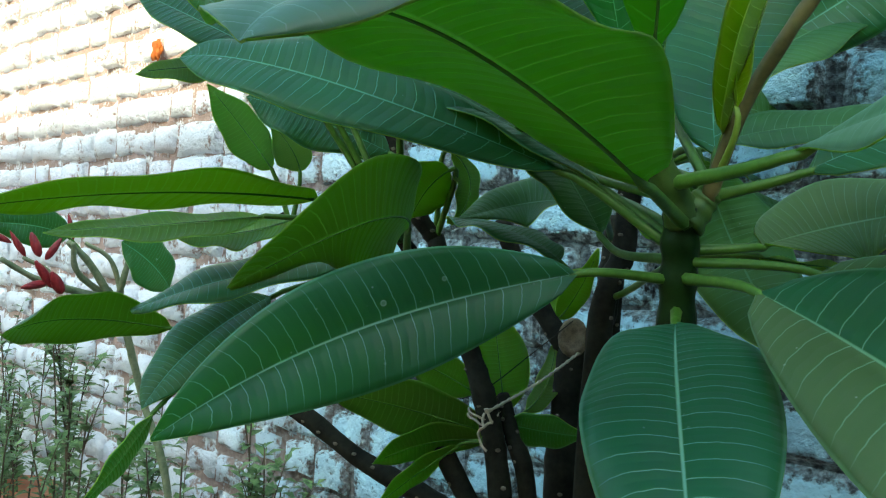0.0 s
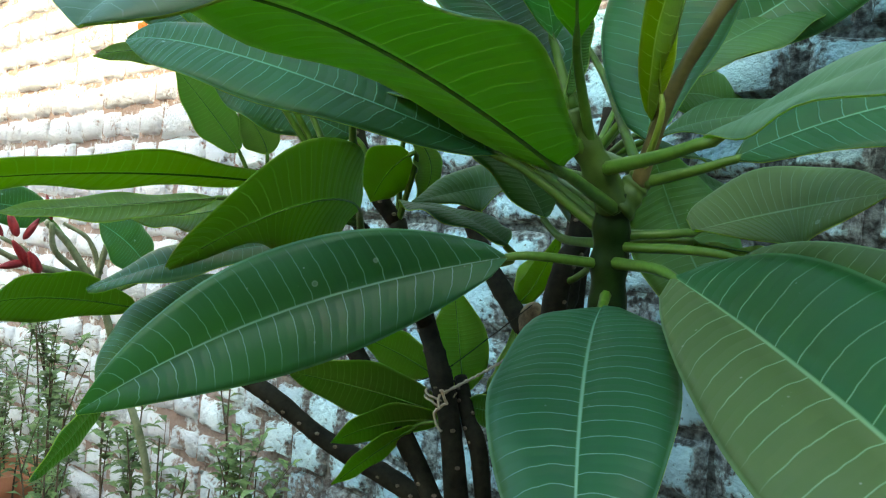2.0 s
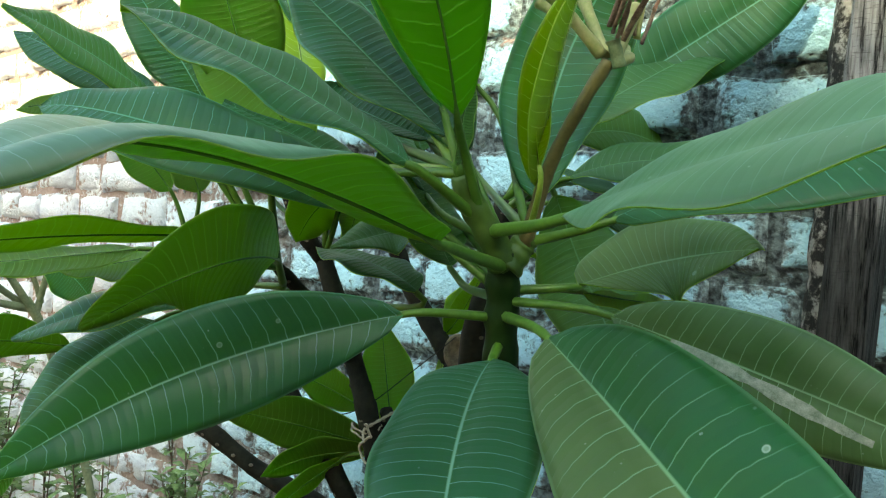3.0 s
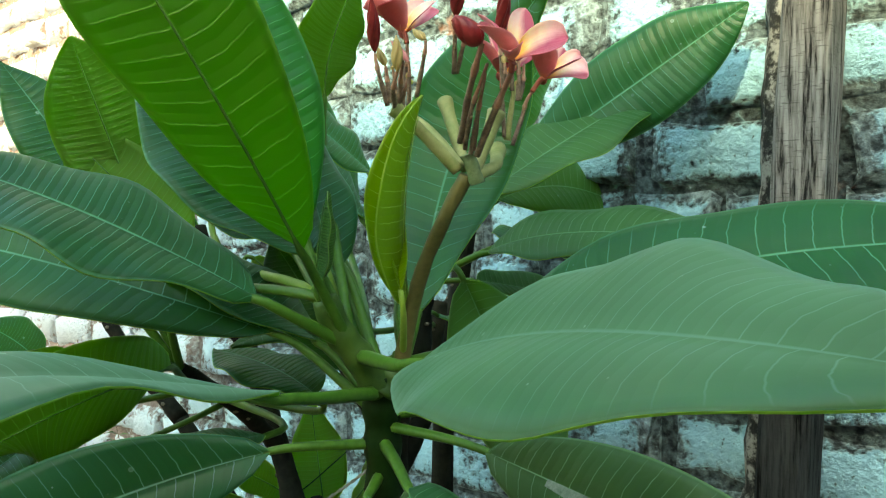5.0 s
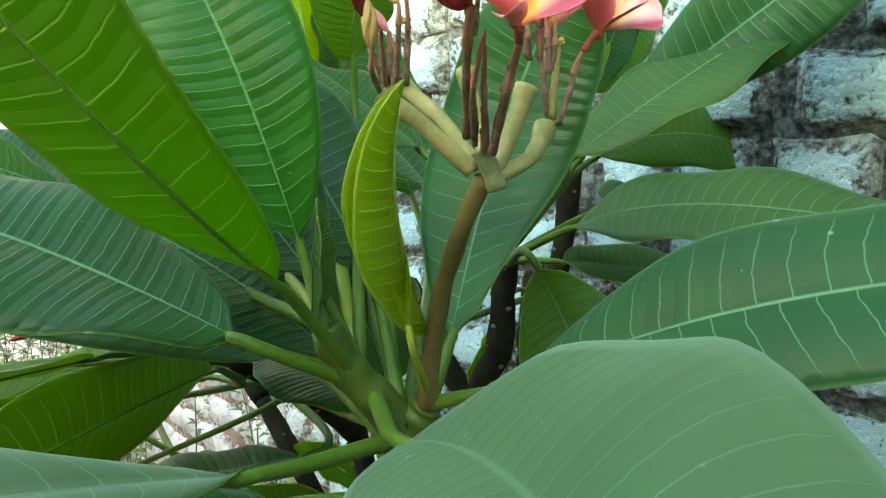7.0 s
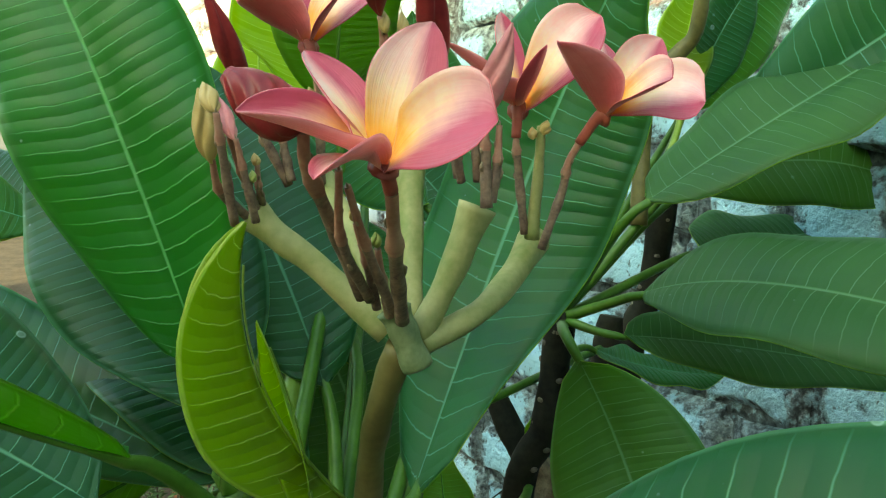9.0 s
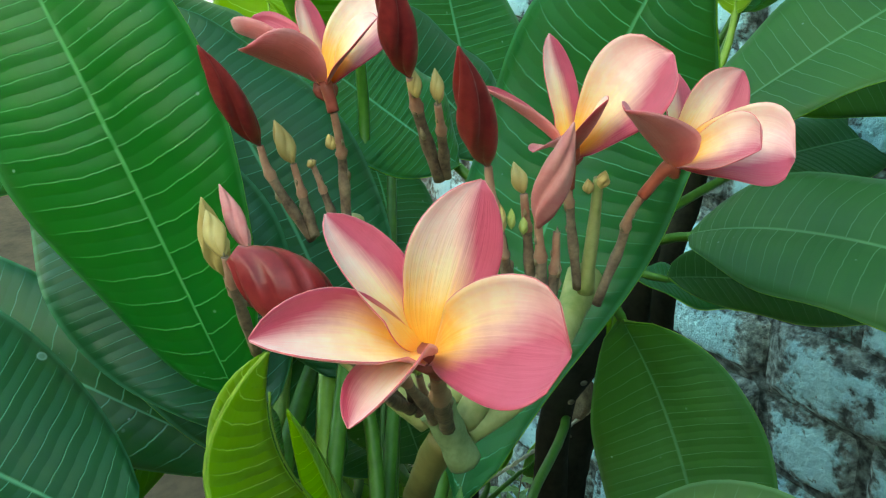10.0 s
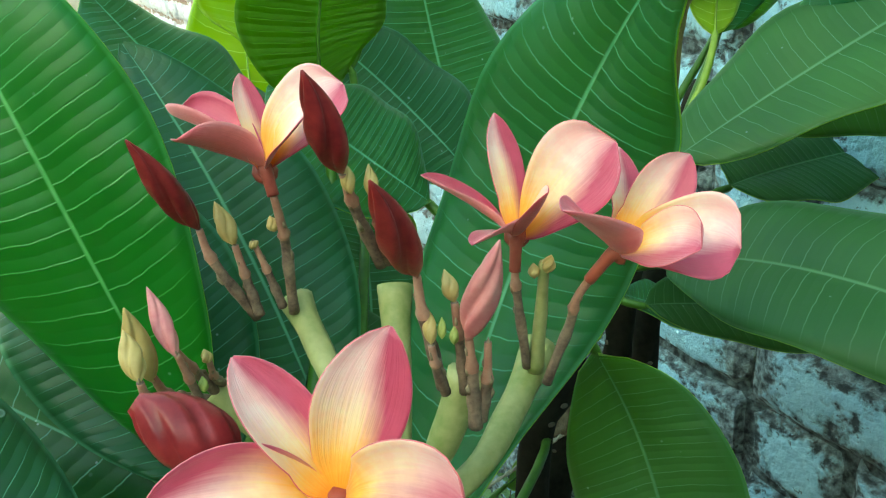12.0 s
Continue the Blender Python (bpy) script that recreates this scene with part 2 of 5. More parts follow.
def wall_material(name, mortar):
    m, nt, bsdf, node = material(name)
    geo = node("NewGeometry")
    sep = node("SeparateXYZ")
    nt.links.new(geo.outputs["Position"], sep.inputs[0])

    def world_noise(scale, detail):
        n = node("TexNoise")
        n.inputs["Scale"].default_value, n.inputs["Detail"].default_value, n.inputs["Roughness"].default_value = scale, detail, 0.6
        nt.links.new(geo.outputs["Position"], n.inputs["Vector"])
        return n.outputs["Fac"]

    big, mid, fine = world_noise(2.2, 4), world_noise(14, 7), world_noise(95, 6)
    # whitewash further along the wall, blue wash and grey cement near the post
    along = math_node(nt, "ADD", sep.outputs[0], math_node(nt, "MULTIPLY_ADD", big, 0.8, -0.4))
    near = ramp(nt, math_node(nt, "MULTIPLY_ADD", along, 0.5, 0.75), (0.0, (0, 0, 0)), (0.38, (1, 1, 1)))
    # the brighter far end and darker near end also stand in for light
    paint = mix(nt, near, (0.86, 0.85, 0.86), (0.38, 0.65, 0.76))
    info = node("ObjectInfo")
    paint = mix(nt, 1.0, paint, ramp(nt, info.outputs["Random"], (0.0, (0.8, 0.82, 0.85)), (1.0, (1.08, 1.07, 1.05))), "MULTIPLY")
    cement = mix(nt, ramp(nt, fine, (0.38, (0, 0, 0)), (0.62, (1, 1, 1))), (0.055, 0.07, 0.075), (0.30, 0.40, 0.43))
    if mortar:
        cement = mix(nt, 1.0, cement, (0.5, 0.5, 0.5), "MULTIPLY")
    tan = mix(nt, fine, (0.3, 0.2, 0.16), (0.46, 0.34, 0.3))
    bare = mix(nt, near, tan, cement)
    brick = mix(nt, fine, (0.36, 0.15, 0.09), (0.45, 0.24, 0.17))
    loss = math_node(nt, "ADD", math_node(nt, "MULTIPLY", mid, 0.62), math_node(nt, "MULTIPLY", fine, 0.38))
    level = math_node(nt, "SUBTRACT", loss, math_node(nt, "MULTIPLY_ADD", near, 0.06 if mortar else 0.095, 0.13 if mortar else 0.0))
    if not mortar:
        local = node("SeparateXYZ")
        tc = node("TexCoord")
        nt.links.new(tc.outputs["Object"], local.inputs[0])
        rim = math_node(nt, "MAXIMUM", math_node(nt, "ABSOLUTE", local.outputs[0]), math_node(nt, "ABSOLUTE", local.outputs[2]))
        rim = ramp(nt, math_node(nt, "ADD", rim, math_node(nt, "MULTIPLY_ADD", mid, 0.5, -0.25)), (0.22, (0, 0, 0)), (0.46, (1, 1, 1)))
        level = math_node(nt, "SUBTRACT", level, math_node(nt, "MULTIPLY", math_node(nt, "MULTIPLY", rim, near), 0.17))
        level = math_node(nt, "ADD", level, math_node(nt, "MULTIPLY", near, 0.105))
    gone = ramp(nt, level, (0.38, (1, 1, 1)), (0.45, (0, 0, 0)))
    red = ramp(nt, world_noise(6, 5), (0.66, (0, 0, 0)), (0.72, (0.7, 0.7, 0.7)))
    col = mix(nt, gone, paint, mix(nt, red, bare, brick))
    # crumbled pits
    pit = ramp(nt, world_noise(150, 3), (0.64, (0, 0, 0)), (0.7, (0.75, 0.75, 0.75)))
    col = mix(nt, mix(nt, 1.0, pit, mix(nt, near, (0.25, 0.25, 0.25), (1, 1, 1)), "MULTIPLY"), col, (0.07, 0.075, 0.075))
    nt.links.new(col, bsdf.inputs["Base Color"])
    bsdf.inputs["Roughness"].default_value, bsdf.inputs["Specular IOR Level"].default_value = 0.92, 0.12
    rough = math_node(nt, "ADD", math_node(nt, "MULTIPLY", mid, 0.7), math_node(nt, "MULTIPLY", fine, 0.7))
    rough = math_node(nt, "SUBTRACT", rough, math_node(nt, "MULTIPLY", gone, 0.12))
    bump(nt, bsdf, rough, 1.0, 0.014)
    return m


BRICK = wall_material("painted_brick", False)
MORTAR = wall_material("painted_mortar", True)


def wood_material():
    m, nt, bsdf, node = material("weathered_wood")
    tc, mp = node("TexCoord"), node("Mapping")
    mp.inputs["Scale"].default_value = (110, 110, 8)
    nt.links.new(tc.outputs["Object"], mp.inputs[0])
    n = node("TexNoise")
    n.inputs["Scale"].default_value, n.inputs["Detail"].default_value, n.inputs["Roughness"].default_value = 2.0, 8.0, 0.65
    nt.links.new(mp.outputs[0], n.inputs["Vector"])
    stain = noise_tex(nt, 5.0, 4.0)
    grain = ramp(nt, n.outputs["Fac"], (0.38, (0.015, 0.014, 0.013)), (0.45, (0.17, 0.16, 0.15)), (0.62, (0.36, 0.345, 0.33)))
    col = mix(nt, ramp(nt, stain, (0.4, (0, 0, 0)), (0.6, (0.75, 0.75, 0.75))), grain, (0.05, 0.05, 0.052))
    # cross checks, and a darker lower length with a ragged upper edge
    cross = node("TexNoise")
    mp2 = node("Mapping")
    mp2.inputs["Scale"].default_value = (14, 14, 130)
    nt.links.new(tc.outputs["Object"], mp2.inputs[0])
    nt.links.new(mp2.outputs[0], cross.inputs["Vector"])
    col = mix(nt, ramp(nt, cross.outputs["Fac"], (0.6, (0, 0, 0)), (0.68, (0.55, 0.55, 0.55))), col, (0.05, 0.045, 0.04))
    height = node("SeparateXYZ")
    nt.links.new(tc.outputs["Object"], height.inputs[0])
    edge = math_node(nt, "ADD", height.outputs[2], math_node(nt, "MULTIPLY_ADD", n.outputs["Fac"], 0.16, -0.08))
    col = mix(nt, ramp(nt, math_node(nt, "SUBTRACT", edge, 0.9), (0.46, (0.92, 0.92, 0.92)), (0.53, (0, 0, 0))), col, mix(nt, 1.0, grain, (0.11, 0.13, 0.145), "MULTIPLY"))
    nt.links.new(col, bsdf.inputs["Base Color"])
    bsdf.inputs["Roughness"].default_value, bsdf.inputs["Specular IOR Level"].default_value = 0.85, 0.08
    bump(nt, bsdf, n.outputs["Fac"], 1.0, 0.006)
    return m


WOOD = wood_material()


def petal_material(name, back):
    m, nt, bsdf, node = material(name)
    uv, sep = node("UVMap"), node("SeparateXYZ")
    nt.links.new(uv.outputs[0], sep.inputs[0])
    u, v = sep.outputs[0], sep.outputs[1]
    soft = math_node(nt, "MULTIPLY_ADD", noise_tex(nt, 90, 4), 0.22, -0.11)
    # fine lengthwise streaks
    mp = node("Mapping")
    mp.inputs["Scale"].default_value = (2, 26, 1)
    nt.links.new(uv.outputs[0], mp.inputs[0])
    n = node("TexNoise")
    n.inputs["Scale"].default_value, n.inputs["Detail"].default_value = 1.0, 4.0
    nt.links.new(mp.outputs[0], n.inputs["Vector"])
    streak = n.outputs["Fac"]
    along = math_node(nt, "ADD", u, math_node(nt, "MULTIPLY_ADD", streak, 0.3, -0.15))
    along = math_node(nt, "ADD", along, soft)
    if back:
        # deep rose on the open side, pale where the margin rolls over
        across = math_node(nt, "ADD", v, soft)
        col = ramp(nt, across, (0.1, (0.44, 0.035, 0.065)), (0.5, (0.54, 0.085, 0.125)), (0.8, (0.62, 0.17, 0.21)), (1.0, (0.7, 0.3, 0.34)))
        col = mix(nt, ramp(nt, along, (0.08, (0.7, 0.7, 0.7)), (0.26, (0, 0, 0))), col, (0.66, 0.22, 0.12))
        col = mix(nt, ramp(nt, along, (0.88, (0, 0, 0)), (1.05, (0.8, 0.8, 0.8))), col, (0.55, 0.06, 0.1))
    else:
        # yellow throat, cream blade, rose along one margin and at the tip
        inner = ramp(nt, along, (0.05, (0.78, 0.33, 0.03)), (0.26, (0.84, 0.5, 0.1)), (0.48, (0.86, 0.65, 0.4)), (0.7, (0.86, 0.63, 0.56)), (1.05, (0.8, 0.42, 0.47)))
        edge = math_node(nt, "MULTIPLY_ADD", v, -0.8, 0.8)
        edge = math_node(nt, "ADD", edge, math_node(nt, "MULTIPLY", along, 0.4))
        col = mix(nt, ramp(nt, edge, (0.58, (0, 0, 0)), (0.82, (1, 1, 1))), inner, (0.44, 0.045, 0.105))
    blotch = ramp(nt, noise_tex(nt, 260, 3), (0.4, (0.94, 0.88, 0.88)), (0.6, (1, 1, 1)))
    col = mix(nt, 1.0, col, blotch, "MULTIPLY")
    nt.links.new(col, bsdf.inputs["Base Color"])
    bsdf.inputs["Roughness"].default_value = 0.45
    bsdf.inputs["Sheen Weight"].default_value = 0.25
    bump(nt, bsdf, streak, 0.4, 0.0005)
    tr = node("BsdfTranslucent")
    nt.links.new(mix(nt, 1.0, col, (0.24, 0.18, 0.15) if back else (0.34, 0.28, 0.24), "MULTIPLY"), tr.inputs["Color"])
    add = node("AddShader")
    nt.links.new(bsdf.outputs[0], add.inputs[0])
    nt.links.new(tr.outputs[0], add.inputs[1])
    nt.links.new(add.outputs[0], nt.nodes["Material Output"].inputs["Surface"])
    return m


PETAL = petal_material("petal", False)
PETAL_BACK = petal_material("petal_back", True)
TUBE = grainy("flower_tube", (0.24, 0.04, 0.035), (0.4, 0.1, 0.065), 60, 0.45, 0.0003)


# ---- mesh helpers ----
def part(name, bm, mats, parent=None, label="", smooth=True):
    me = bpy.data.meshes.new(name)
    bm.to_mesh(me)
    bm.free()
    for m in mats if isinstance(mats, (list, tuple)) else [mats]:
        me.materials.append(m)
    if smooth:
        me.polygons.foreach_set("use_smooth", [True] * len(me.polygons))
    ob = new(name, me)
    ob.parent = parent
    if label:
        tagged(ob, label)
    return ob


def empty(name, at, label, category, group="", kind=""):
    ob = new(name)
    ob.empty_display_size = 0.05
    ob.location = at
    bpy.context.view_layer.update()
    return tagged(ob, label, category, group, kind)


def under(ob, parent):
    """Keeps ob where it stands in the world below its parent."""
    ob.parent = parent
    ob.matrix_parent_inverse = parent_world(parent).inverted()
    return ob


def parent_world(ob):
    m = ob.matrix_basis.copy()
    if ob.parent:
        m = parent_world(ob.parent) @ ob.matrix_parent_inverse @ m
    return m


def bezier3(a, m, b, t):
    c = 2 * m - 0.5 * (a + b)
    return (1 - t) ** 2 * a + 2 * t * (1 - t) * c + t * t * b


def smooth_line(points, steps):
    """Catmull-Rom through the points."""
    pts = [Vector(p) for p in points]
    ext = [2 * pts[0] - pts[1]] + pts + [2 * pts[-1] - pts[-2]]
    out = []
    for i in range(len(pts) - 1):
        p0, p1, p2, p3 = ext[i : i + 4]
        for k in range(steps):
            t = k / steps
            out.append(0.5 * (2 * p1 + (p2 - p0) * t + (2 * p0 - 5 * p1 + 4 * p2 - p3) * t * t + (3 * p1 - p0 - 3 * p2 + p3) * t ** 3))
    out.append(pts[-1])
    return out


def tube(bm, line, radius, sides=8, rough=0.0, cap=True, flat=1.0, normal=None):
    """A tube along a line; radius(u) gives its thickness."""
    rings = []
    side = None
    for i, p in enumerate(line):
        a, b = line[max(i - 1, 0)], line[min(i + 1, len(line) - 1)]
        d = (b - a).normalized()
        if side is None:
            side = (Vector(normal) if normal is not None else Vector((0.31, 0.57, 0.76))).cross(d).normalized()
        side = (side - d * side.dot(d)).normalized()
        other = d.cross(side)
        r = radius(i / (len(line) - 1))
        ring = []
        for k in range(sides):
            w = 2 * math.pi * k / sides
            rr = r * (1 + rough * noise.noise(p * 90 + Vector((k * 3.1, 0, 0))))
            ring.append(bm.verts.new(p + rr * (math.cos(w) * side + flat * math.sin(w) * other)))
        rings.append(ring)
    for a, b in zip(rings, rings[1:]):
        for k in range(sides):
            bm.faces.new((a[k], a[(k + 1) % sides], b[(k + 1) % sides], b[k]))
    if cap:
        bm.faces.new(rings[0][::-1])
        bm.faces.new(rings[-1])


leaf_count = 0


def leaf(plant, foot, base, mid, tip, width, roll, fold=0.17, curl=0.25, young=False, steps=26, wave=1.0, scar=0, top=None):
    """One leaf: a thin curved blade with its midrib and stalk, which leaves the stem at foot."""
    global leaf_count
    leaf_count += 1
    seed = leaf_count * 1.37
    base, mid, tip, foot = (Vector(p) for p in (base, mid, tip, foot))
    length = (mid - base).length + (tip - mid).length
    cols = 6
    chord = (tip - base).normalized()
    up = Vector((0, 0, 1))
    up = (up - chord * up.dot(chord)).normalized()
    n0 = math.cos(radians(roll)) * up + math.sin(radians(roll)) * chord.cross(up)
    bm = bmesh.new()
    uv = bm.loops.layers.uv.new("UVMap")
    grid = []
    spine = []
    for i in range(steps + 1):
        u = i / steps
        p = bezier3(base, mid, tip, u)
        d = (bezier3(base, mid, tip, min(u + 0.01, 1)) - bezier3(base, mid, tip, max(u - 0.01, 0))).normalized()
        n = (n0 - d * n0.dot(d)).normalized()
        s = d.cross(n)
        spine.append((p, n))
        half = width / 2 * (math.sin(math.pi * min(u * 0.985 + 0.015, 1) ** 0.9) ** 0.8 if 0 < u < 1 else 0.03)
        row = []
        for j in range(-cols, cols + 1):
            v = j / cols
            lift = half * (fold * 2 * abs(v) - curl * v * v * (1 + 0.6 * u))
            ripple = wave * 0.032 * width * abs(v) ** 2 * math.sin(u * 17 + seed + (2.0 if v > 0 else 0)) + wave * 0.034 * width * v * v * noise.noise(Vector((u * 4, seed, v)))
            row.append((p + s * v * half + n * (lift + ripple), n, u, v))
        grid.append(row)
    thick = 0.0004
    tops = [[bm.verts.new(c[0] + c[1] * thick) for c in row] for row in grid]
    lows = [[bm.verts.new(c[0] - c[1] * thick) for c in row] for row in grid]

    def quad(corners, coords, mat):
        f = bm.faces.new(corners)
        f.material_index = mat
        for loop, (a, b) in zip(f.loops, coords):
            loop[uv].uv = (a, (b + 1) / 2)

    w = 2 * cols
    for i in range(steps):
        for j in range(w):
            ids = ((i, j), (i + 1, j), (i + 1, j + 1), (i, j + 1))
            cs = [(grid[a][b][2], grid[a][b][3]) for a, b in ids]
            quad([tops[a][b] for a, b in ids][::-1], cs[::-1], 0)
            quad([lows[a][b] for a, b in ids], cs, 1)
        for j in (0, w):
            pair = ((tops[i][j], tops[i + 1][j], lows[i + 1][j], lows[i][j]))
            cs = [(grid[i][j][2], grid[i][j][3]), (grid[i + 1][j][2], grid[i + 1][j][3])] * 2
            quad(pair if j == 0 else pair[::-1], cs, 1)
    mats = [LEAF_YOUNG, LEAF_YOUNG] if young else [top or LEAF_TOP, top if top is LEAF_FURLED else LEAF_UNDER]
    blade = under(part("leaf", bm, mats), plant)
    if scar:
        # a dry pale graze beside the midrib
        bm = bmesh.new()
        rnd = random.Random(5)
        last = None
        for i in range(int(steps * 0.2), int(steps * 0.8)):
            f = (i / steps - 0.12) / 0.68
            j = cols + scar * (0.4 + 3.2 * f * f)
            k = min(max(int(j), 0), w - 1)
            c = grid[i][k][0].lerp(grid[i][k + 1][0], j - k) + grid[i][k][1] * 0.0009
            s = (grid[i][k + 1][0] - grid[i][k][0]).normalized() * (0.0012 + 0.0028 * math.sin(math.pi * f) * rnd.uniform(0.5, 1.2))
            pair = (bm.verts.new(c - s), bm.verts.new(c + s))
            if last:
                bm.faces.new((last[0], last[1], pair[1], pair[0]))
            last = pair
        under(part("graze", bm, GRAZE, label="pale dry graze"), blade)
    # stalk and midrib in one rod
    bm = bmesh.new()
    drop = min(length * 0.06, 0.012)
    pull = (base - foot).length * 0.45
    ahead = (bezier3(base, mid, tip, 0.05) - base).normalized()
    line = []
    for k in range(9):
        t = k / 9
        q = (1 - t) ** 3 * foot + 3 * (1 - t) ** 2 * t * (foot + (base - foot) * 0.35) + 3 * (1 - t) * t * t * (base - ahead * pull * 0.6) + t ** 3 * base
        line.append(q)
    n_stalk = len(line)
    r0 = 0.0017 + 0.015 * width
    for p, n in spine[: int(steps * 0.93)]:
        line.append(p - n * (0.0004 + 0.34 * r0))
    total = len(line)

    def radius(f):
        k = f * (total - 1)
        if k <= n_stalk:
            return r0 * (1.35 - 0.45 * k / n_stalk)
        return max(r0 * 0.34 * (1 - (k - n_stalk) / (total - n_stalk)) ** 0.8, 0.0003)

    tube(bm, line, radius, 7)
    bm.faces.ensure_lookup_table()
    for k, f in enumerate(bm.faces):
        f.material_index = int(k > 7 * n_stalk)
    under(part("leaf_stalk", bm, [YOUNG_STALK, YOUNG_STALK] if young else [PETIOLE, MIDRIB]), blade)
    return blade


def stem(plant, name, r0, r1, *points):
    """A branch with leaf scars along it."""
    line = smooth_line(points, 10)
    bm = bmesh.new()
    tube(bm, line, lambda u: (r0 + (r1 - r0) * u) * (1 + 0.06 * math.sin(u * 23)), 12, 0.12)
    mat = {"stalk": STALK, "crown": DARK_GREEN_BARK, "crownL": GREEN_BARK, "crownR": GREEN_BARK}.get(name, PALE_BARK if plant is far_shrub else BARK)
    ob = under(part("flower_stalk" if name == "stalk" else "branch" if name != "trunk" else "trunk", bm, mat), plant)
    if mat is BARK:
        rnd = random.Random(int(line[0].x * 1000))
        for i in range(3, len(line) - 1, 3):
            p, d = line[i], (line[i + 1] - line[i - 1]).normalized()
            a = rnd.uniform(-2.2, 0.9) - 0.8
            out = Vector((math.cos(a), math.sin(a), 0))
            out = (out - d * out.dot(d)).normalized()
            r = r0 + (r1 - r0) * i / len(line)
            bm = bmesh.new()
            bmesh.ops.create_uvsphere(bm, u_segments=8, v_segments=5, radius=1)
            turn = out.to_track_quat("Z", "Y").to_matrix().to_4x4()
            bmesh.ops.transform(bm, matrix=Matrix.Translation(p + out * r * 0.97) @ turn @ Matrix.Diagonal((0.0029, 0.0021, 0.0009, 1)), verts=bm.verts)
            under(part("leaf_scar", bm, SCAR), ob)
    return ob


# ---- ground and walls ----
def box_bm(lo, hi, bevel=0.0):
    bm = bmesh.new()
    bmesh.ops.create_cube(bm, size=1)
    c, s = (Vector(lo) + Vector(hi)) / 2, Vector(hi) - Vector(lo)
    bmesh.ops.transform(bm, matrix=Matrix.Translation(c) @ Matrix.Diagonal((*s, 1)), verts=bm.verts)
    if bevel:
        bmesh.ops.bevel(bm, geom=bm.edges[:], offset=bevel, segments=2, affect="EDGES")
    return bm


def ground():
    bm = bmesh.new()
    bmesh.ops.create_grid(bm, x_segments=2, y_segments=2, size=600)
    bmesh.ops.translate(bm, verts=bm.verts, vec=(0, 0, GROUND_Z - 0.01))
    tagged(part("ground", bm, SOIL, smooth=False), "bare brown earth below the plants", "ground", kind="structure")
    tagged(part("pavement", box_bm((-9, -7.8, GROUND_Z - 0.05), (6, -1.1, GROUND_Z + 0.03), 0.01), TERRACOTTA), "terracotta paved strip beside the planting bed", "paving", kind="structure")


ground()
tagged(part("wall_south", box_bm((-3.6, -8.2, GROUND_Z - 0.2), (5, -7.8, 6.78)), PLASTER, smooth=False), "plain plastered house wall across the yard", "wall", kind="structure")
# two unseen walls added to hold back side light and deepen the darks
tagged(part("wall_east", box_bm((5.0, -8.2, GROUND_Z - 0.2), (5.3, 0.25, 4.4)), PLASTER, smooth=False), "unseen added wall that cuts light from the side", "wall", kind="structure")
tagged(part("wall_west", box_bm((-9.3, -8.2, GROUND_Z - 0.2), (-9.0, 0.25, 4.4)), PLASTER, smooth=False), "unseen added wall that cuts light from the side", "wall", kind="structure")
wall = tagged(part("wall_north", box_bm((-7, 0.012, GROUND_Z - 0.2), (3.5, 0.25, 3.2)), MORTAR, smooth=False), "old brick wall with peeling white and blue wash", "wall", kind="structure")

# ---- shrubs ----
front_shrub = empty("frangipani_shrub", (-0.05, -0.45, GROUND_Z), "flowering frangipani with big dark green leaves and pink flowers", "shrub", "frangipani shrubs")
right_shrub = empty("frangipani_shrub", (-0.3, -0.2, GROUND_Z), "frangipani with long green leaves close to the brick wall", "shrub", "frangipani shrubs")
left_shrub = empty("frangipani_shrub", (-0.4, -0.2, GROUND_Z), "many-stemmed frangipani with dark scarred branches tied by string", "shrub", "frangipani shrubs")
far_shrub = empty("frangipani_shrub", (-1.6, -0.2, GROUND_Z), "leggy frangipani with closed red flowers before the white wall", "shrub", "frangipani shrubs")
stem(front_shrub, "trunk", .015, .012, (-0.07, -0.42, 0.37), (-0.05, -0.45, 0.8), (-0.051, -0.459, 1.092), (-0.059, -0.457, 1.196), (-0.056, -0.467, 1.243))
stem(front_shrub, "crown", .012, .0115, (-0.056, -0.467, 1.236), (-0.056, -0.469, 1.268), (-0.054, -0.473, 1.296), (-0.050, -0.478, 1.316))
stem(front_shrub, "crownL", .011, .008, (-0.050, -0.477, 1.305), (-0.054, -0.492, 1.326), (-0.059, -0.504, 1.342), (-0.062, -0.513, 1.361))
stem(front_shrub, "crownR", .011, .007, (-0.049, -0.478, 1.303), (-0.043, -0.471, 1.317), (-0.038, -0.468, 1.325))
stem(front_shrub, "stalk", .0048, .0040, (-0.039, -0.472, 1.319), (-0.019, -0.478, 1.371), (0.003, -0.484, 1.404), (0.022, -0.485, 1.432))
leaf(front_shrub, (-0.056, -0.469, 1.269), (-0.090, -0.530, 1.269), (-0.168, -0.633, 1.228), (-0.189, -0.740, 1.175), 0.072, -77, fold=.26, top=LEAF_DEEP)
leaf(front_shrub, (-0.056, -0.468, 1.253), (-0.042, -0.496, 1.244), (0.014, -0.597, 1.211), (0.063, -0.665, 1.137), 0.089, 8, top=LEAF_DEEP)
leaf(front_shrub, (-0.056, -0.469, 1.271), (0.015, -0.521, 1.267), (0.157, -0.610, 1.212), (0.258, -0.636, 1.137), 0.094, 53, top=LEAF_HALF, fold=.3)
leaf(front_shrub, (-0.056, -0.470, 1.281), (0.028, -0.471, 1.279), (0.124, -0.450, 1.252), (0.227, -0.421, 1.218), 0.064, 75, scar=1, top=LEAF_PALE)
leaf(front_shrub, (-0.056, -0.470, 1.287), (-0.018, -0.436, 1.294), (0.009, -0.354, 1.315), (0.087, -0.392, 1.326), 0.077, 57, top=LEAF_PALE)
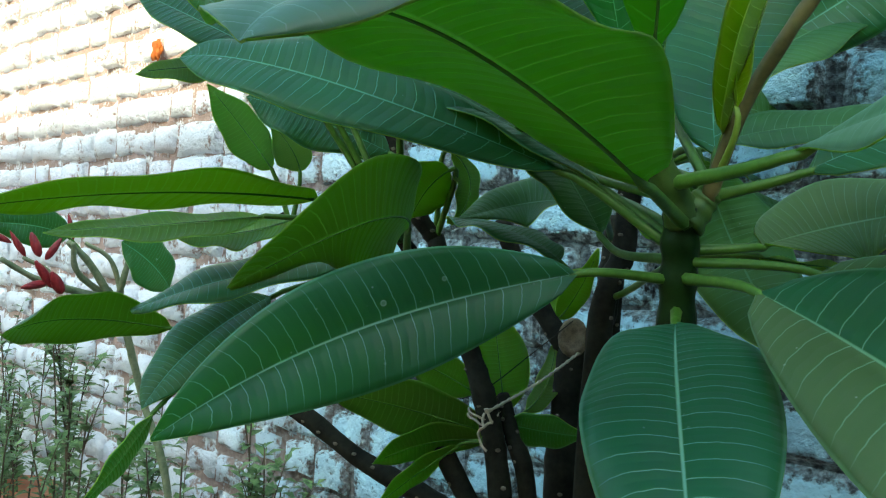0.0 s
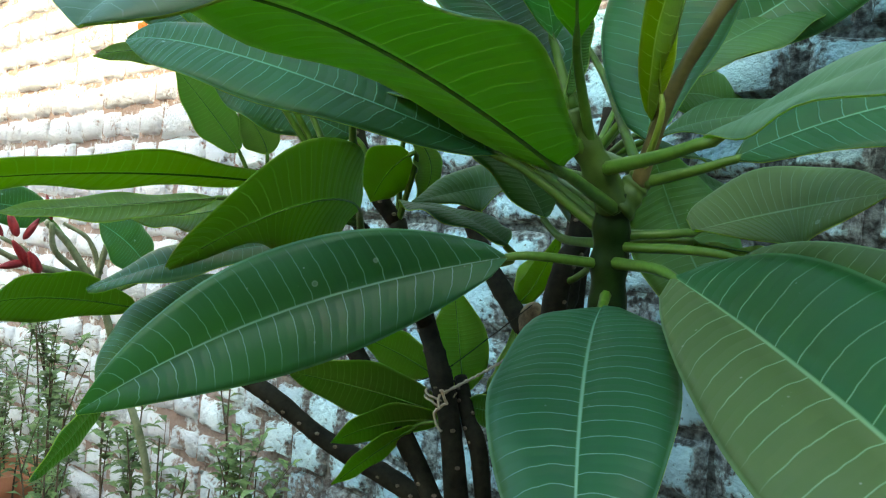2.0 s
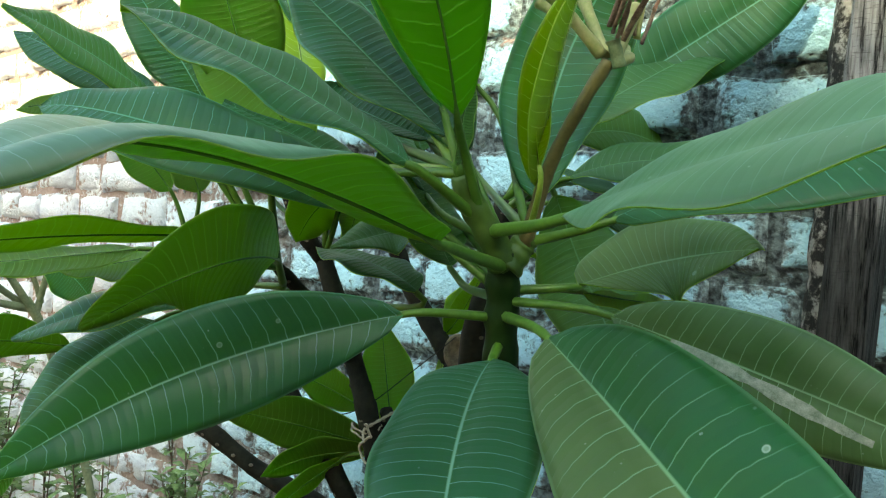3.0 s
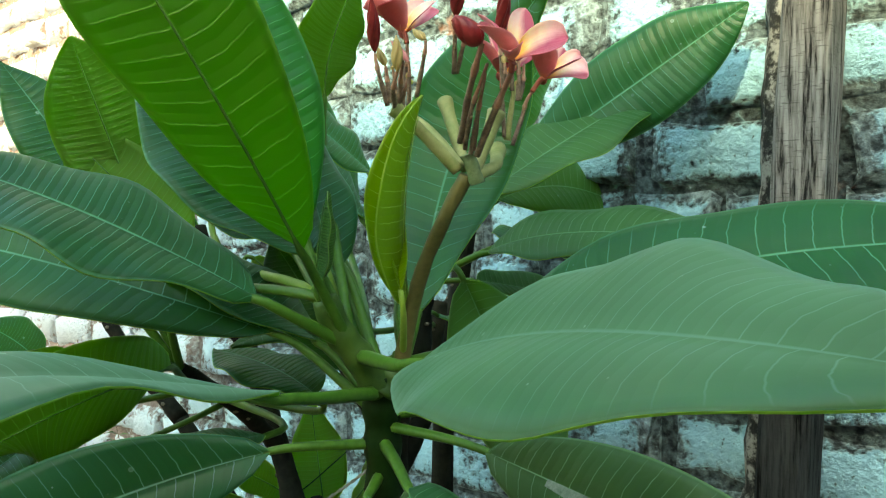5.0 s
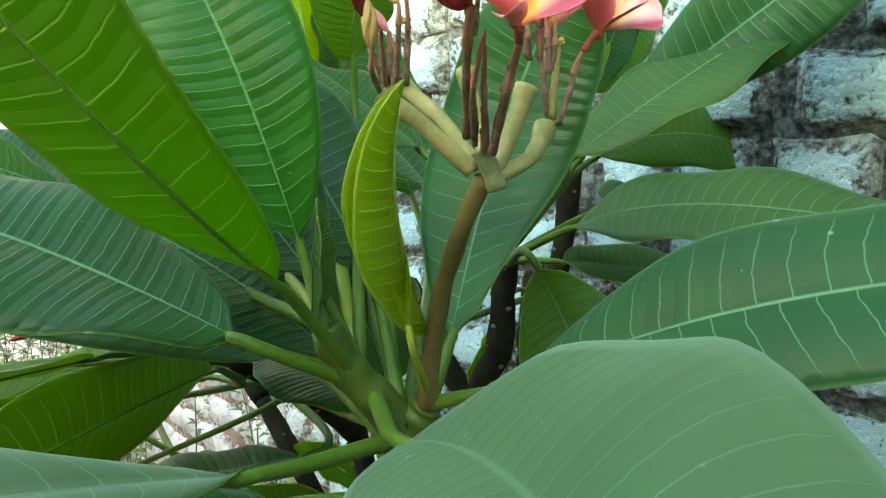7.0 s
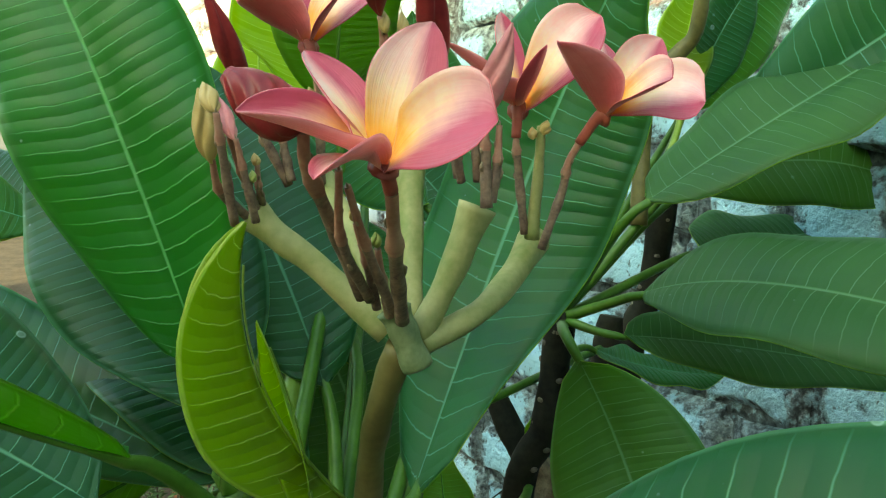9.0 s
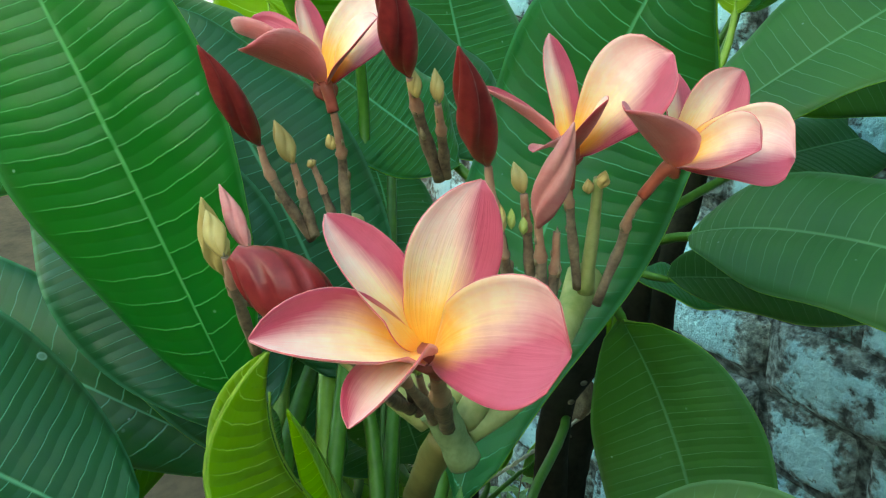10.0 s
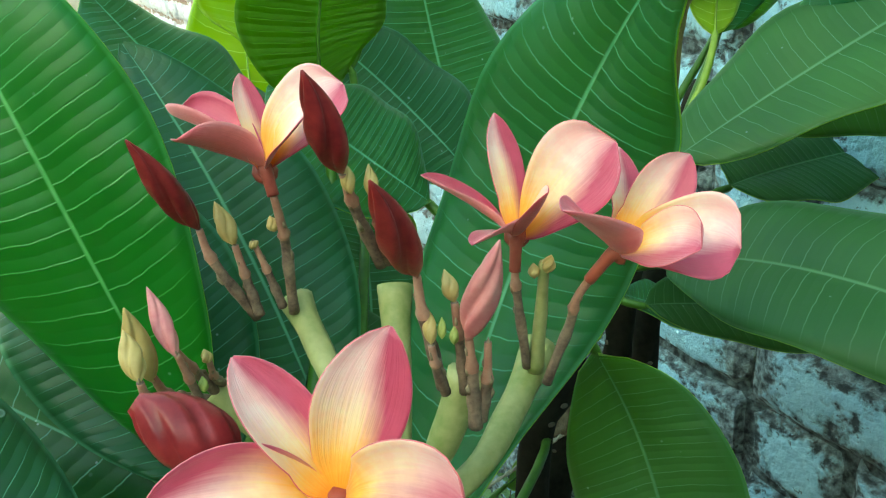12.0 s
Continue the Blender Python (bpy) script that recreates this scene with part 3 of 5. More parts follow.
leaf(front_shrub, (-0.049, -0.478, 1.303), (-0.022, -0.577, 1.317), (0.003, -0.754, 1.346), (0.021, -0.836, 1.320), 0.115, -3, top=LEAF_SKYLIT)
leaf(front_shrub, (-0.055, -0.471, 1.286), (-0.128, -0.500, 1.335), (-0.247, -0.615, 1.384), (-0.325, -0.666, 1.394), 0.077, -47)
leaf(front_shrub, (-0.056, -0.497, 1.332), (-0.068, -0.558, 1.364), (-0.119, -0.632, 1.409), (-0.162, -0.695, 1.435), 0.103, -26)
leaf(front_shrub, (-0.056, -0.498, 1.334), (-0.039, -0.549, 1.390), (0.002, -0.661, 1.496), (-0.074, -0.688, 1.593), 0.071, 49, top=LEAF_THIN)
leaf(front_shrub, (-0.062, -0.513, 1.360), (-0.078, -0.517, 1.403), (-0.101, -0.546, 1.512), (-0.145, -0.567, 1.579), 0.075, -61, top=LEAF_FRESH)
leaf(front_shrub, (-0.050, -0.478, 1.316), (-0.102, -0.463, 1.380), (-0.158, -0.478, 1.458), (-0.226, -0.502, 1.526), 0.083, -26)
leaf(front_shrub, (-0.038, -0.469, 1.324), (-0.047, -0.448, 1.351), (-0.073, -0.374, 1.480), (0.002, -0.377, 1.569), 0.094, 56)
leaf(front_shrub, (-0.037, -0.472, 1.324), (-0.029, -0.477, 1.358), (0.008, -0.519, 1.419), (0.028, -0.527, 1.469), 0.014, 113, young=True, fold=1.5, curl=0.2)
leaf(front_shrub, (-0.038, -0.470, 1.323), (-0.012, -0.500, 1.368), (-0.014, -0.503, 1.398), (0.000, -0.518, 1.438), 0.009, -159, young=True, fold=1.4, curl=0.2)
leaf(front_shrub, (-0.061, -0.508, 1.351), (-0.065, -0.517, 1.367), (-0.059, -0.519, 1.394), (-0.051, -0.521, 1.424), 0.021, -123, fold=.5, top=LEAF_FURLED)
leaf(front_shrub, (-0.041, -0.470, 1.320), (0.011, -0.448, 1.339), (0.138, -0.371, 1.389), (0.301, -0.256, 1.399), 0.085, 45)
leaf(front_shrub, (-0.054, -0.492, 1.326), (0.037, -0.536, 1.337), (0.144, -0.578, 1.363), (0.283, -0.663, 1.373), 0.118, 32, top=LEAF_SKYLIT)
leaf(front_shrub, (-0.054, -0.492, 1.326), (-0.079, -0.511, 1.386), (-0.143, -0.529, 1.443), (-0.201, -0.557, 1.499), 0.090, -28)
leaf(front_shrub, (-0.038, -0.468, 1.325), (-0.252, -0.303, 1.416), (-0.288, -0.344, 1.475), (-0.314, -0.394, 1.527), 0.100, -28)
leaf(front_shrub, (-0.062, -0.513, 1.361), (-0.263, -0.421, 1.434), (-0.287, -0.469, 1.493), (-0.317, -0.507, 1.547), 0.100, -18)
leaf(front_shrub, (-0.062, -0.513, 1.361), (-0.324, -0.424, 1.420), (-0.359, -0.416, 1.499), (-0.400, -0.402, 1.572), 0.080, -150, young=True)
leaf(front_shrub, (-0.050, -0.478, 1.316), (-0.181, -0.413, 1.356), (-0.230, -0.393, 1.398), (-0.276, -0.388, 1.439), 0.080, 21)
leaf(front_shrub, (-0.057, -0.499, 1.336), (-0.232, -0.422, 1.505), (-0.246, -0.422, 1.553), (-0.254, -0.427, 1.617), 0.100, -167, young=True)
leaf(front_shrub, (-0.038, -0.468, 1.325), (-0.156, -0.386, 1.449), (-0.175, -0.419, 1.479), (-0.198, -0.445, 1.505), 0.070, -33)
leaf(front_shrub, (-0.050, -0.478, 1.316), (-0.257, -0.383, 1.497), (-0.255, -0.390, 1.536), (-0.260, -0.394, 1.576), 0.060, 141)
leaf(front_shrub, (-0.054, -0.473, 1.296), (-0.309, -0.283, 1.412), (-0.340, -0.288, 1.486), (-0.359, -0.295, 1.574), 0.110, -10)
leaf(front_shrub, (-0.056, -0.498, 1.334), (-0.162, -0.431, 1.502), (-0.150, -0.432, 1.548), (-0.140, -0.413, 1.600), 0.070, -26)
leaf(front_shrub, (-0.055, -0.471, 1.290), (-0.115, -0.473, 1.328), (-0.190, -0.509, 1.375), (-0.271, -0.554, 1.413), 0.085, -12)
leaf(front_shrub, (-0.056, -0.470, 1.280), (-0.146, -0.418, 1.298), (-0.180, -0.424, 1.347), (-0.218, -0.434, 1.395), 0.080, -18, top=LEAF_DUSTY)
leaf(front_shrub, (-0.062, -0.513, 1.361), (-0.224, -0.504, 1.383), (-0.274, -0.524, 1.429), (-0.345, -0.552, 1.489), 0.070, 107, top=LEAF_THIN)
leaf(front_shrub, (-0.050, -0.478, 1.316), (-0.162, -0.436, 1.398), (-0.217, -0.457, 1.419), (-0.275, -0.481, 1.446), 0.070, -29)
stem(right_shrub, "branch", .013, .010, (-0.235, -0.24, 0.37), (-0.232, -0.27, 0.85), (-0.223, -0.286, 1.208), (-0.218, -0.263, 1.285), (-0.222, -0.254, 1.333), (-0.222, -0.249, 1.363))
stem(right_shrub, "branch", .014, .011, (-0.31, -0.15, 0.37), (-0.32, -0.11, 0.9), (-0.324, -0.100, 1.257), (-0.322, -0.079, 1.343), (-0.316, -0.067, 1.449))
stem(right_shrub, "stalk", .006, .005, (-0.208, -0.197, 1.420), (-0.218, -0.187, 1.473), (-0.223, -0.178, 1.519), (-0.216, -0.158, 1.538), (-0.208, -0.152, 1.552), (-0.202, -0.152, 1.586))
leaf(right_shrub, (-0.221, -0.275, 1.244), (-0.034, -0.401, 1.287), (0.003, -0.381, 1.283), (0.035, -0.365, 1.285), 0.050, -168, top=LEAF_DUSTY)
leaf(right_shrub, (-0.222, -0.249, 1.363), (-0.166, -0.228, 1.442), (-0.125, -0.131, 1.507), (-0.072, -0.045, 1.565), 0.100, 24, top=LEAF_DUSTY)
leaf(right_shrub, (-0.222, -0.249, 1.363), (-0.183, -0.146, 1.478), (-0.073, -0.084, 1.567), (0.012, -0.051, 1.629), 0.095, 85)
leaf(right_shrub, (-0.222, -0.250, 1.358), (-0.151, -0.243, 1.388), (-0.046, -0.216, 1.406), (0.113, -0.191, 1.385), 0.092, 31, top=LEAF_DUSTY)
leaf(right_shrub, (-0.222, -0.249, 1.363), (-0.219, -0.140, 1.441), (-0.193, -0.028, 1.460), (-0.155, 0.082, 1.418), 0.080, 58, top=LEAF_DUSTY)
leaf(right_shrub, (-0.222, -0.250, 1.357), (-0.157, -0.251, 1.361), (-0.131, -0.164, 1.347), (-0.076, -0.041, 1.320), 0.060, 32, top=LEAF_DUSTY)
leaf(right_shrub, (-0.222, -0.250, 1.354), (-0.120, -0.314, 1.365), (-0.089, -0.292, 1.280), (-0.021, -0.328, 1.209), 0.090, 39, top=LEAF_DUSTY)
leaf(right_shrub, (-0.208, -0.197, 1.420), (-0.216, -0.155, 1.500), (-0.227, -0.142, 1.548), (-0.229, -0.124, 1.600), 0.050, -118, young=True)
leaf(right_shrub, (-0.222, -0.250, 1.360), (-0.239, -0.127, 1.500), (-0.226, -0.085, 1.565), (-0.213, -0.040, 1.630), 0.075, 107)
leaf(right_shrub, (-0.208, -0.197, 1.420), (-0.227, -0.139, 1.500), (-0.224, -0.112, 1.553), (-0.217, -0.085, 1.594), 0.050, 83)
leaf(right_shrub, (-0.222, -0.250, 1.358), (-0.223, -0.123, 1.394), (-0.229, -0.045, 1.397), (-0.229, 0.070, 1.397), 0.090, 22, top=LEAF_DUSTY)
leaf(right_shrub, (-0.221, -0.255, 1.325), (-0.252, -0.195, 1.320), (-0.234, -0.152, 1.304), (-0.223, -0.089, 1.292), 0.060, 10)
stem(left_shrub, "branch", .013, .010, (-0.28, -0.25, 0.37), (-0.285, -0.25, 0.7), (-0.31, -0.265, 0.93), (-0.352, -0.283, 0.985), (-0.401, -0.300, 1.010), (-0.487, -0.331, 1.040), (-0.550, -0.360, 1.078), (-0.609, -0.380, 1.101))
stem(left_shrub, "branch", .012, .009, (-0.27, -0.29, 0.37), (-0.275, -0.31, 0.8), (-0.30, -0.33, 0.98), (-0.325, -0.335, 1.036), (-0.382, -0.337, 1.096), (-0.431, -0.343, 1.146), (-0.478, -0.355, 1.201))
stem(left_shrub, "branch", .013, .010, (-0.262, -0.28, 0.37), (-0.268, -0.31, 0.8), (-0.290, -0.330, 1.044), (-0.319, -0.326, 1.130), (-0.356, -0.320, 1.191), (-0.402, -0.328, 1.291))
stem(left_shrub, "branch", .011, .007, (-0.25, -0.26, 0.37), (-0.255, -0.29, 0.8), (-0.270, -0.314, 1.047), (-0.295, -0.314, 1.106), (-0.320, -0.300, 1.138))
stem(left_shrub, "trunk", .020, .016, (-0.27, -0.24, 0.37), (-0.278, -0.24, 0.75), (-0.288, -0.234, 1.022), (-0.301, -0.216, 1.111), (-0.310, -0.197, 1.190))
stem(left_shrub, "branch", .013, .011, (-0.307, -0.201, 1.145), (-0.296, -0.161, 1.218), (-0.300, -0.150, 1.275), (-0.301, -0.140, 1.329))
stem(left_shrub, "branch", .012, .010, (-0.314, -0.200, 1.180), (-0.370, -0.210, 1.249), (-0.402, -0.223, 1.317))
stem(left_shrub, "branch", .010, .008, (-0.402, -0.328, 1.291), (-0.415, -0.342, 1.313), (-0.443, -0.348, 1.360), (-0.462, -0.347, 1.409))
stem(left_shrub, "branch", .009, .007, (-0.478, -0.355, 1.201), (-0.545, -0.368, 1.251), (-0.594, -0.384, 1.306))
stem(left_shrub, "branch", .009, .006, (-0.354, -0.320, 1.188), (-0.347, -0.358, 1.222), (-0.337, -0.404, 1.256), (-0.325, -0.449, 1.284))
leaf(left_shrub, (-0.325, -0.449, 1.284), (-0.288, -0.510, 1.419), (-0.292, -0.537, 1.486), (-0.290, -0.562, 1.542), 0.080, 53, top=LEAF_FRESH)
leaf(left_shrub, (-0.325, -0.449, 1.284), (-0.393, -0.488, 1.426), (-0.422, -0.515, 1.486), (-0.458, -0.549, 1.550), 0.070, -57)
leaf(left_shrub, (-0.325, -0.449, 1.284), (-0.375, -0.555, 1.424), (-0.368, -0.617, 1.449), (-0.368, -0.680, 1.469), 0.060, -49)
leaf(left_shrub, (-0.325, -0.449, 1.284), (-0.309, -0.556, 1.310), (-0.2949, -0.6945, 1.3015), (-0.3111, -0.8056, 1.2797), 0.062, 22)
leaf(left_shrub, (-0.325, -0.449, 1.284), (-0.365, -0.563, 1.294), (-0.406, -0.631, 1.281), (-0.439, -0.704, 1.270), 0.050, 155)
leaf(left_shrub, (-0.325, -0.449, 1.284), (-0.368, -0.533, 1.294), (-0.411, -0.558, 1.279), (-0.438, -0.605, 1.273), 0.060, 155)
leaf(left_shrub, (-0.323, -0.444, 1.270), (-0.284, -0.483, 1.293), (-0.183, -0.614, 1.292), (-0.246, -0.667, 1.246), 0.081, 70)
leaf(left_shrub, (-0.322, -0.443, 1.267), (-0.373, -0.457, 1.264), (-0.410, -0.552, 1.244), (-0.454, -0.625, 1.210), 0.069, -22)
leaf(left_shrub, (-0.609, -0.380, 1.101), (-0.644, -0.486, 1.172), (-0.641, -0.594, 1.184), (-0.583, -0.677, 1.177), 0.074, 51)
leaf(left_shrub, (-0.334, -0.415, 1.264), (-0.433, -0.505, 1.225), (-0.436, -0.573, 1.184), (-0.430, -0.622, 1.134), 0.060, -25)
leaf(left_shrub, (-0.340, -0.390, 1.245), (-0.425, -0.615, 1.130), (-0.411, -0.645, 1.103), (-0.396, -0.681, 1.075), 0.030, -104)
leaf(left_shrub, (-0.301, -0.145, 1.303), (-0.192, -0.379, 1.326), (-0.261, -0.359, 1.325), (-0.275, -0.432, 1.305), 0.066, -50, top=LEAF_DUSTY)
leaf(left_shrub, (-0.400, -0.328, 1.287), (-0.364, -0.354, 1.358), (-0.381, -0.367, 1.337), (-0.392, -0.376, 1.307), 0.070, 38)
leaf(left_shrub, (-0.402, -0.328, 1.291), (-0.375, -0.340, 1.377), (-0.363, -0.324, 1.345), (-0.376, -0.332, 1.304), 0.060, -101)
leaf(left_shrub, (-0.417, -0.343, 1.318), (-0.442, -0.363, 1.376), (-0.495, -0.435, 1.406), (-0.528, -0.485, 1.418), 0.080, -56)
leaf(left_shrub, (-0.581, -0.380, 1.292), (-0.601, -0.399, 1.357), (-0.616, -0.430, 1.398), (-0.632, -0.470, 1.443), 0.060, 116, top=LEAF_FRESH)
leaf(left_shrub, (-0.581, -0.380, 1.292), (-0.582, -0.373, 1.357), (-0.587, -0.383, 1.381), (-0.598, -0.405, 1.408), 0.050, 107)
leaf(left_shrub, (-0.421, -0.343, 1.323), (-0.491, -0.342, 1.368), (-0.498, -0.356, 1.404), (-0.511, -0.379, 1.432), 0.060, -68)
leaf(left_shrub, (-0.458, -0.348, 1.397), (-0.438, -0.536, 1.427), (-0.465, -0.580, 1.420), (-0.488, -0.620, 1.409), 0.040, 136)
leaf(left_shrub, (-0.325, -0.449, 1.284), (-0.383, -0.545, 1.424), (-0.429, -0.593, 1.451), (-0.476, -0.630, 1.475), 0.060, -41)
leaf(left_shrub, (-0.305, -0.325, 1.100), (-0.323, -0.317, 1.102), (-0.382, -0.373, 1.121), (-0.438, -0.426, 1.132), 0.062, 71, top=LEAF_FRESH)
leaf(left_shrub, (-0.305, -0.325, 1.100), (-0.323, -0.317, 1.096), (-0.366, -0.358, 1.088), (-0.395, -0.400, 1.067), 0.044, 63, top=LEAF_FRESH)
leaf(left_shrub, (-0.305, -0.325, 1.100), (-0.344, -0.337, 1.087), (-0.367, -0.373, 1.057), (-0.384, -0.404, 1.029), 0.034, 55, top=LEAF_FRESH)
leaf(left_shrub, (-0.305, -0.325, 1.100), (-0.336, -0.274, 1.116), (-0.350, -0.272, 1.167), (-0.364, -0.271, 1.225), 0.064, 122, top=LEAF_FRESH)
leaf(left_shrub, (-0.305, -0.325, 1.100), (-0.346, -0.311, 1.137), (-0.382, -0.330, 1.155), (-0.419, -0.352, 1.168), 0.052, 68, top=LEAF_FRESH)
leaf(left_shrub, (-0.305, -0.325, 1.100), (-0.311, -0.305, 1.113), (-0.278, -0.288, 1.110), (-0.240, -0.265, 1.109), 0.050, 128)
leaf(left_shrub, (-0.325, -0.202, 1.194), (-0.333, -0.198, 1.212), (-0.318, -0.186, 1.241), (-0.301, -0.174, 1.292), 0.040, -47)
leaf(left_shrub, (-0.338, -0.398, 1.252), (-0.181, -0.466, 1.253), (-0.199, -0.532, 1.250), (-0.208, -0.597, 1.246), 0.080, -0)
leaf(left_shrub, (-0.338, -0.398, 1.252), (-0.178, -0.421, 1.276), (-0.218, -0.434, 1.295), (-0.277, -0.446, 1.304), 0.090, -3)
leaf(left_shrub, (-0.305, -0.325, 1.100), (-0.332, -0.243, 1.114), (-0.323, -0.220, 1.145), (-0.325, -0.207, 1.193), 0.040, 178)
leaf(left_shrub, (-0.305, -0.150, 1.280), (-0.368, -0.151, 1.210), (-0.358, -0.141, 1.241), (-0.346, -0.129, 1.270), 0.045, -129)
stem(far_shrub, "branch", .007, .006, (-1.13, -0.16, 0.37), (-1.147, -0.189, 0.783), (-1.176, -0.242, 0.985), (-1.168, -0.293, 1.127), (-1.182, -0.315, 1.174))
stem(far_shrub, "branch", .007, .005, (-1.168, -0.293, 1.127), (-1.168, -0.352, 1.213), (-1.165, -0.393, 1.250))
stem(far_shrub, "branch", .006, .004, (-1.174, -0.301, 1.146), (-1.154, -0.296, 1.216), (-1.142, -0.292, 1.260))
stem(far_shrub, "branch", .007, .004, (-1.179, -0.310, 1.155), (-1.163, -0.397, 1.175), (-1.151, -0.447, 1.191), (-1.149, -0.498, 1.219))
stem(far_shrub, "branch", .006, .004, (-1.185, -0.322, 1.164), (-1.167, -0.375, 1.203), (-1.153, -0.389, 1.249))
stem(far_shrub, "branch", .005, .003, (-1.166, -0.405, 1.174), (-1.154, -0.425, 1.202), (-1.158, -0.463, 1.222))
stem(far_shrub, "branch", .005, .003, (-1.172, -0.294, 1.166), (-1.166, -0.321, 1.224), (-1.174, -0.362, 1.250))
leaf(far_shrub, (-1.168, -0.292, 1.124), (-1.094, -0.248, 1.183), (-1.085, -0.291, 1.225), (-1.088, -0.340, 1.256), 0.090, -76)
leaf(far_shrub, (-1.180, -0.311, 1.167), (-1.258, -0.356, 1.256), (-1.230, -0.423, 1.272), (-1.254, -0.493, 1.271), 0.070, -87)


# ---- flower head of the front shrub ----
def rod(name, mat, r0, r1, *points):
    line = smooth_line(points, 9)
    bm = bmesh.new()
    if mat is TWIG:
        # jointed flower stalk: tan above, dark and scarred below
        def girth(u):
            ring = math.exp(-((u - 0.45) / 0.05) ** 2) + 0.7 * math.exp(-((u - 0.75) / 0.05) ** 2)
            return 0.75 * (r0 + (r1 - r0) * u) * (0.85 + 0.25 * u + 0.4 * ring)
        tube(bm, line, girth, 10, 0.16)
        bm.faces.ensure_lookup_table()
        for k, f in enumerate(bm.faces):
            f.material_index = 1 if k < 10 * int(0.55 * (len(line) - 1)) else 0
        # pointed bracts round the joints and a blunt tip
        rnd = random.Random(int(abs(line[0].x) * 1e5))
        for u in (0.0, 0.33, 0.5, 0.72):
            i = min(int(u * (len(line) - 1)), len(line) - 2)
            d = (line[i] - line[i + 1]).normalized()
            side = d.orthogonal().normalized()
            for b in range(1):
                out = Matrix.Rotation(rnd.uniform(0, 6.28), 3, d) @ side
                q = line[i] + (out * girth(u) * 0.75 if u else Vector())
                size = girth(u) * rnd.uniform(1.1, 1.8)
                scale = [q - d * size * 0.3, q + d * size * 0.4 + out * size * 0.12, q + d * size]
                first = len(bm.faces)
                tube(bm, scale, lambda f: girth(u) * (0.42, 0.4, 0.08)[round(f * 2)], 6)
                bm.faces.ensure_lookup_table()
                for f in bm.faces[first:]:
                    f.material_index = 2
        return under(part(name, bm, [TWIG, TWIG_TOP, BRACT]), flower_head)
    tube(bm, line, lambda u: 0.9 * (r0 + (r1 - r0) * u) * (1 + 0.3 * u ** 4 + 0.05 * math.sin(u * 14)), 12, 0.1)
    return under(part(name, bm, mat), flower_head)


def bud(mat, base, tip, r, parent=None):
    """A furled bud: a spindle with a spiral seam."""
    base, tip = Vector(base), Vector(tip)
    d = tip - base
    turn = d.to_track_quat("Z", "Y").to_matrix()
    bm = bmesh.new()
    rings = []
    n, sides = 16, 30
    for i in range(n + 1):
        u = i / n
        rr = 0.9 * r * max(math.sin(math.pi * u ** 0.8) ** (0.85 if r < 0.006 else 0.5) if 0 < u < 1 else 0, 0.12 if u < 0.5 else 0.06 if r < 0.006 else 0.3) * (1 if u > 0.12 else 0.9)
        ring = []
        for k in range(sides):
            w = 2 * math.pi * k / sides + u * 2.4
            groove = 1 - (0.34 if r < 0.006 else 0.26) * abs(math.cos((1.5 if r < 0.006 else 2.5) * (w - u * 2.4))) ** 10 + 0.05 * math.cos(5 * (w - u * 2.4))
            q = Vector((math.cos(w) * rr * groove, math.sin(w) * rr * groove, d.length * u))
            ring.append(bm.verts.new(base + turn @ q))
        rings.append(ring)
    for a, b in zip(rings, rings[1:]):
        for k in range(sides):
            bm.faces.new((a[k], a[(k + 1) % sides], b[(k + 1) % sides], b[k]))
    bm.faces.new(rings[0][::-1])
    bm.faces.new(rings[-1])
    return under(part("bud", bm, mat), parent or flower_head)


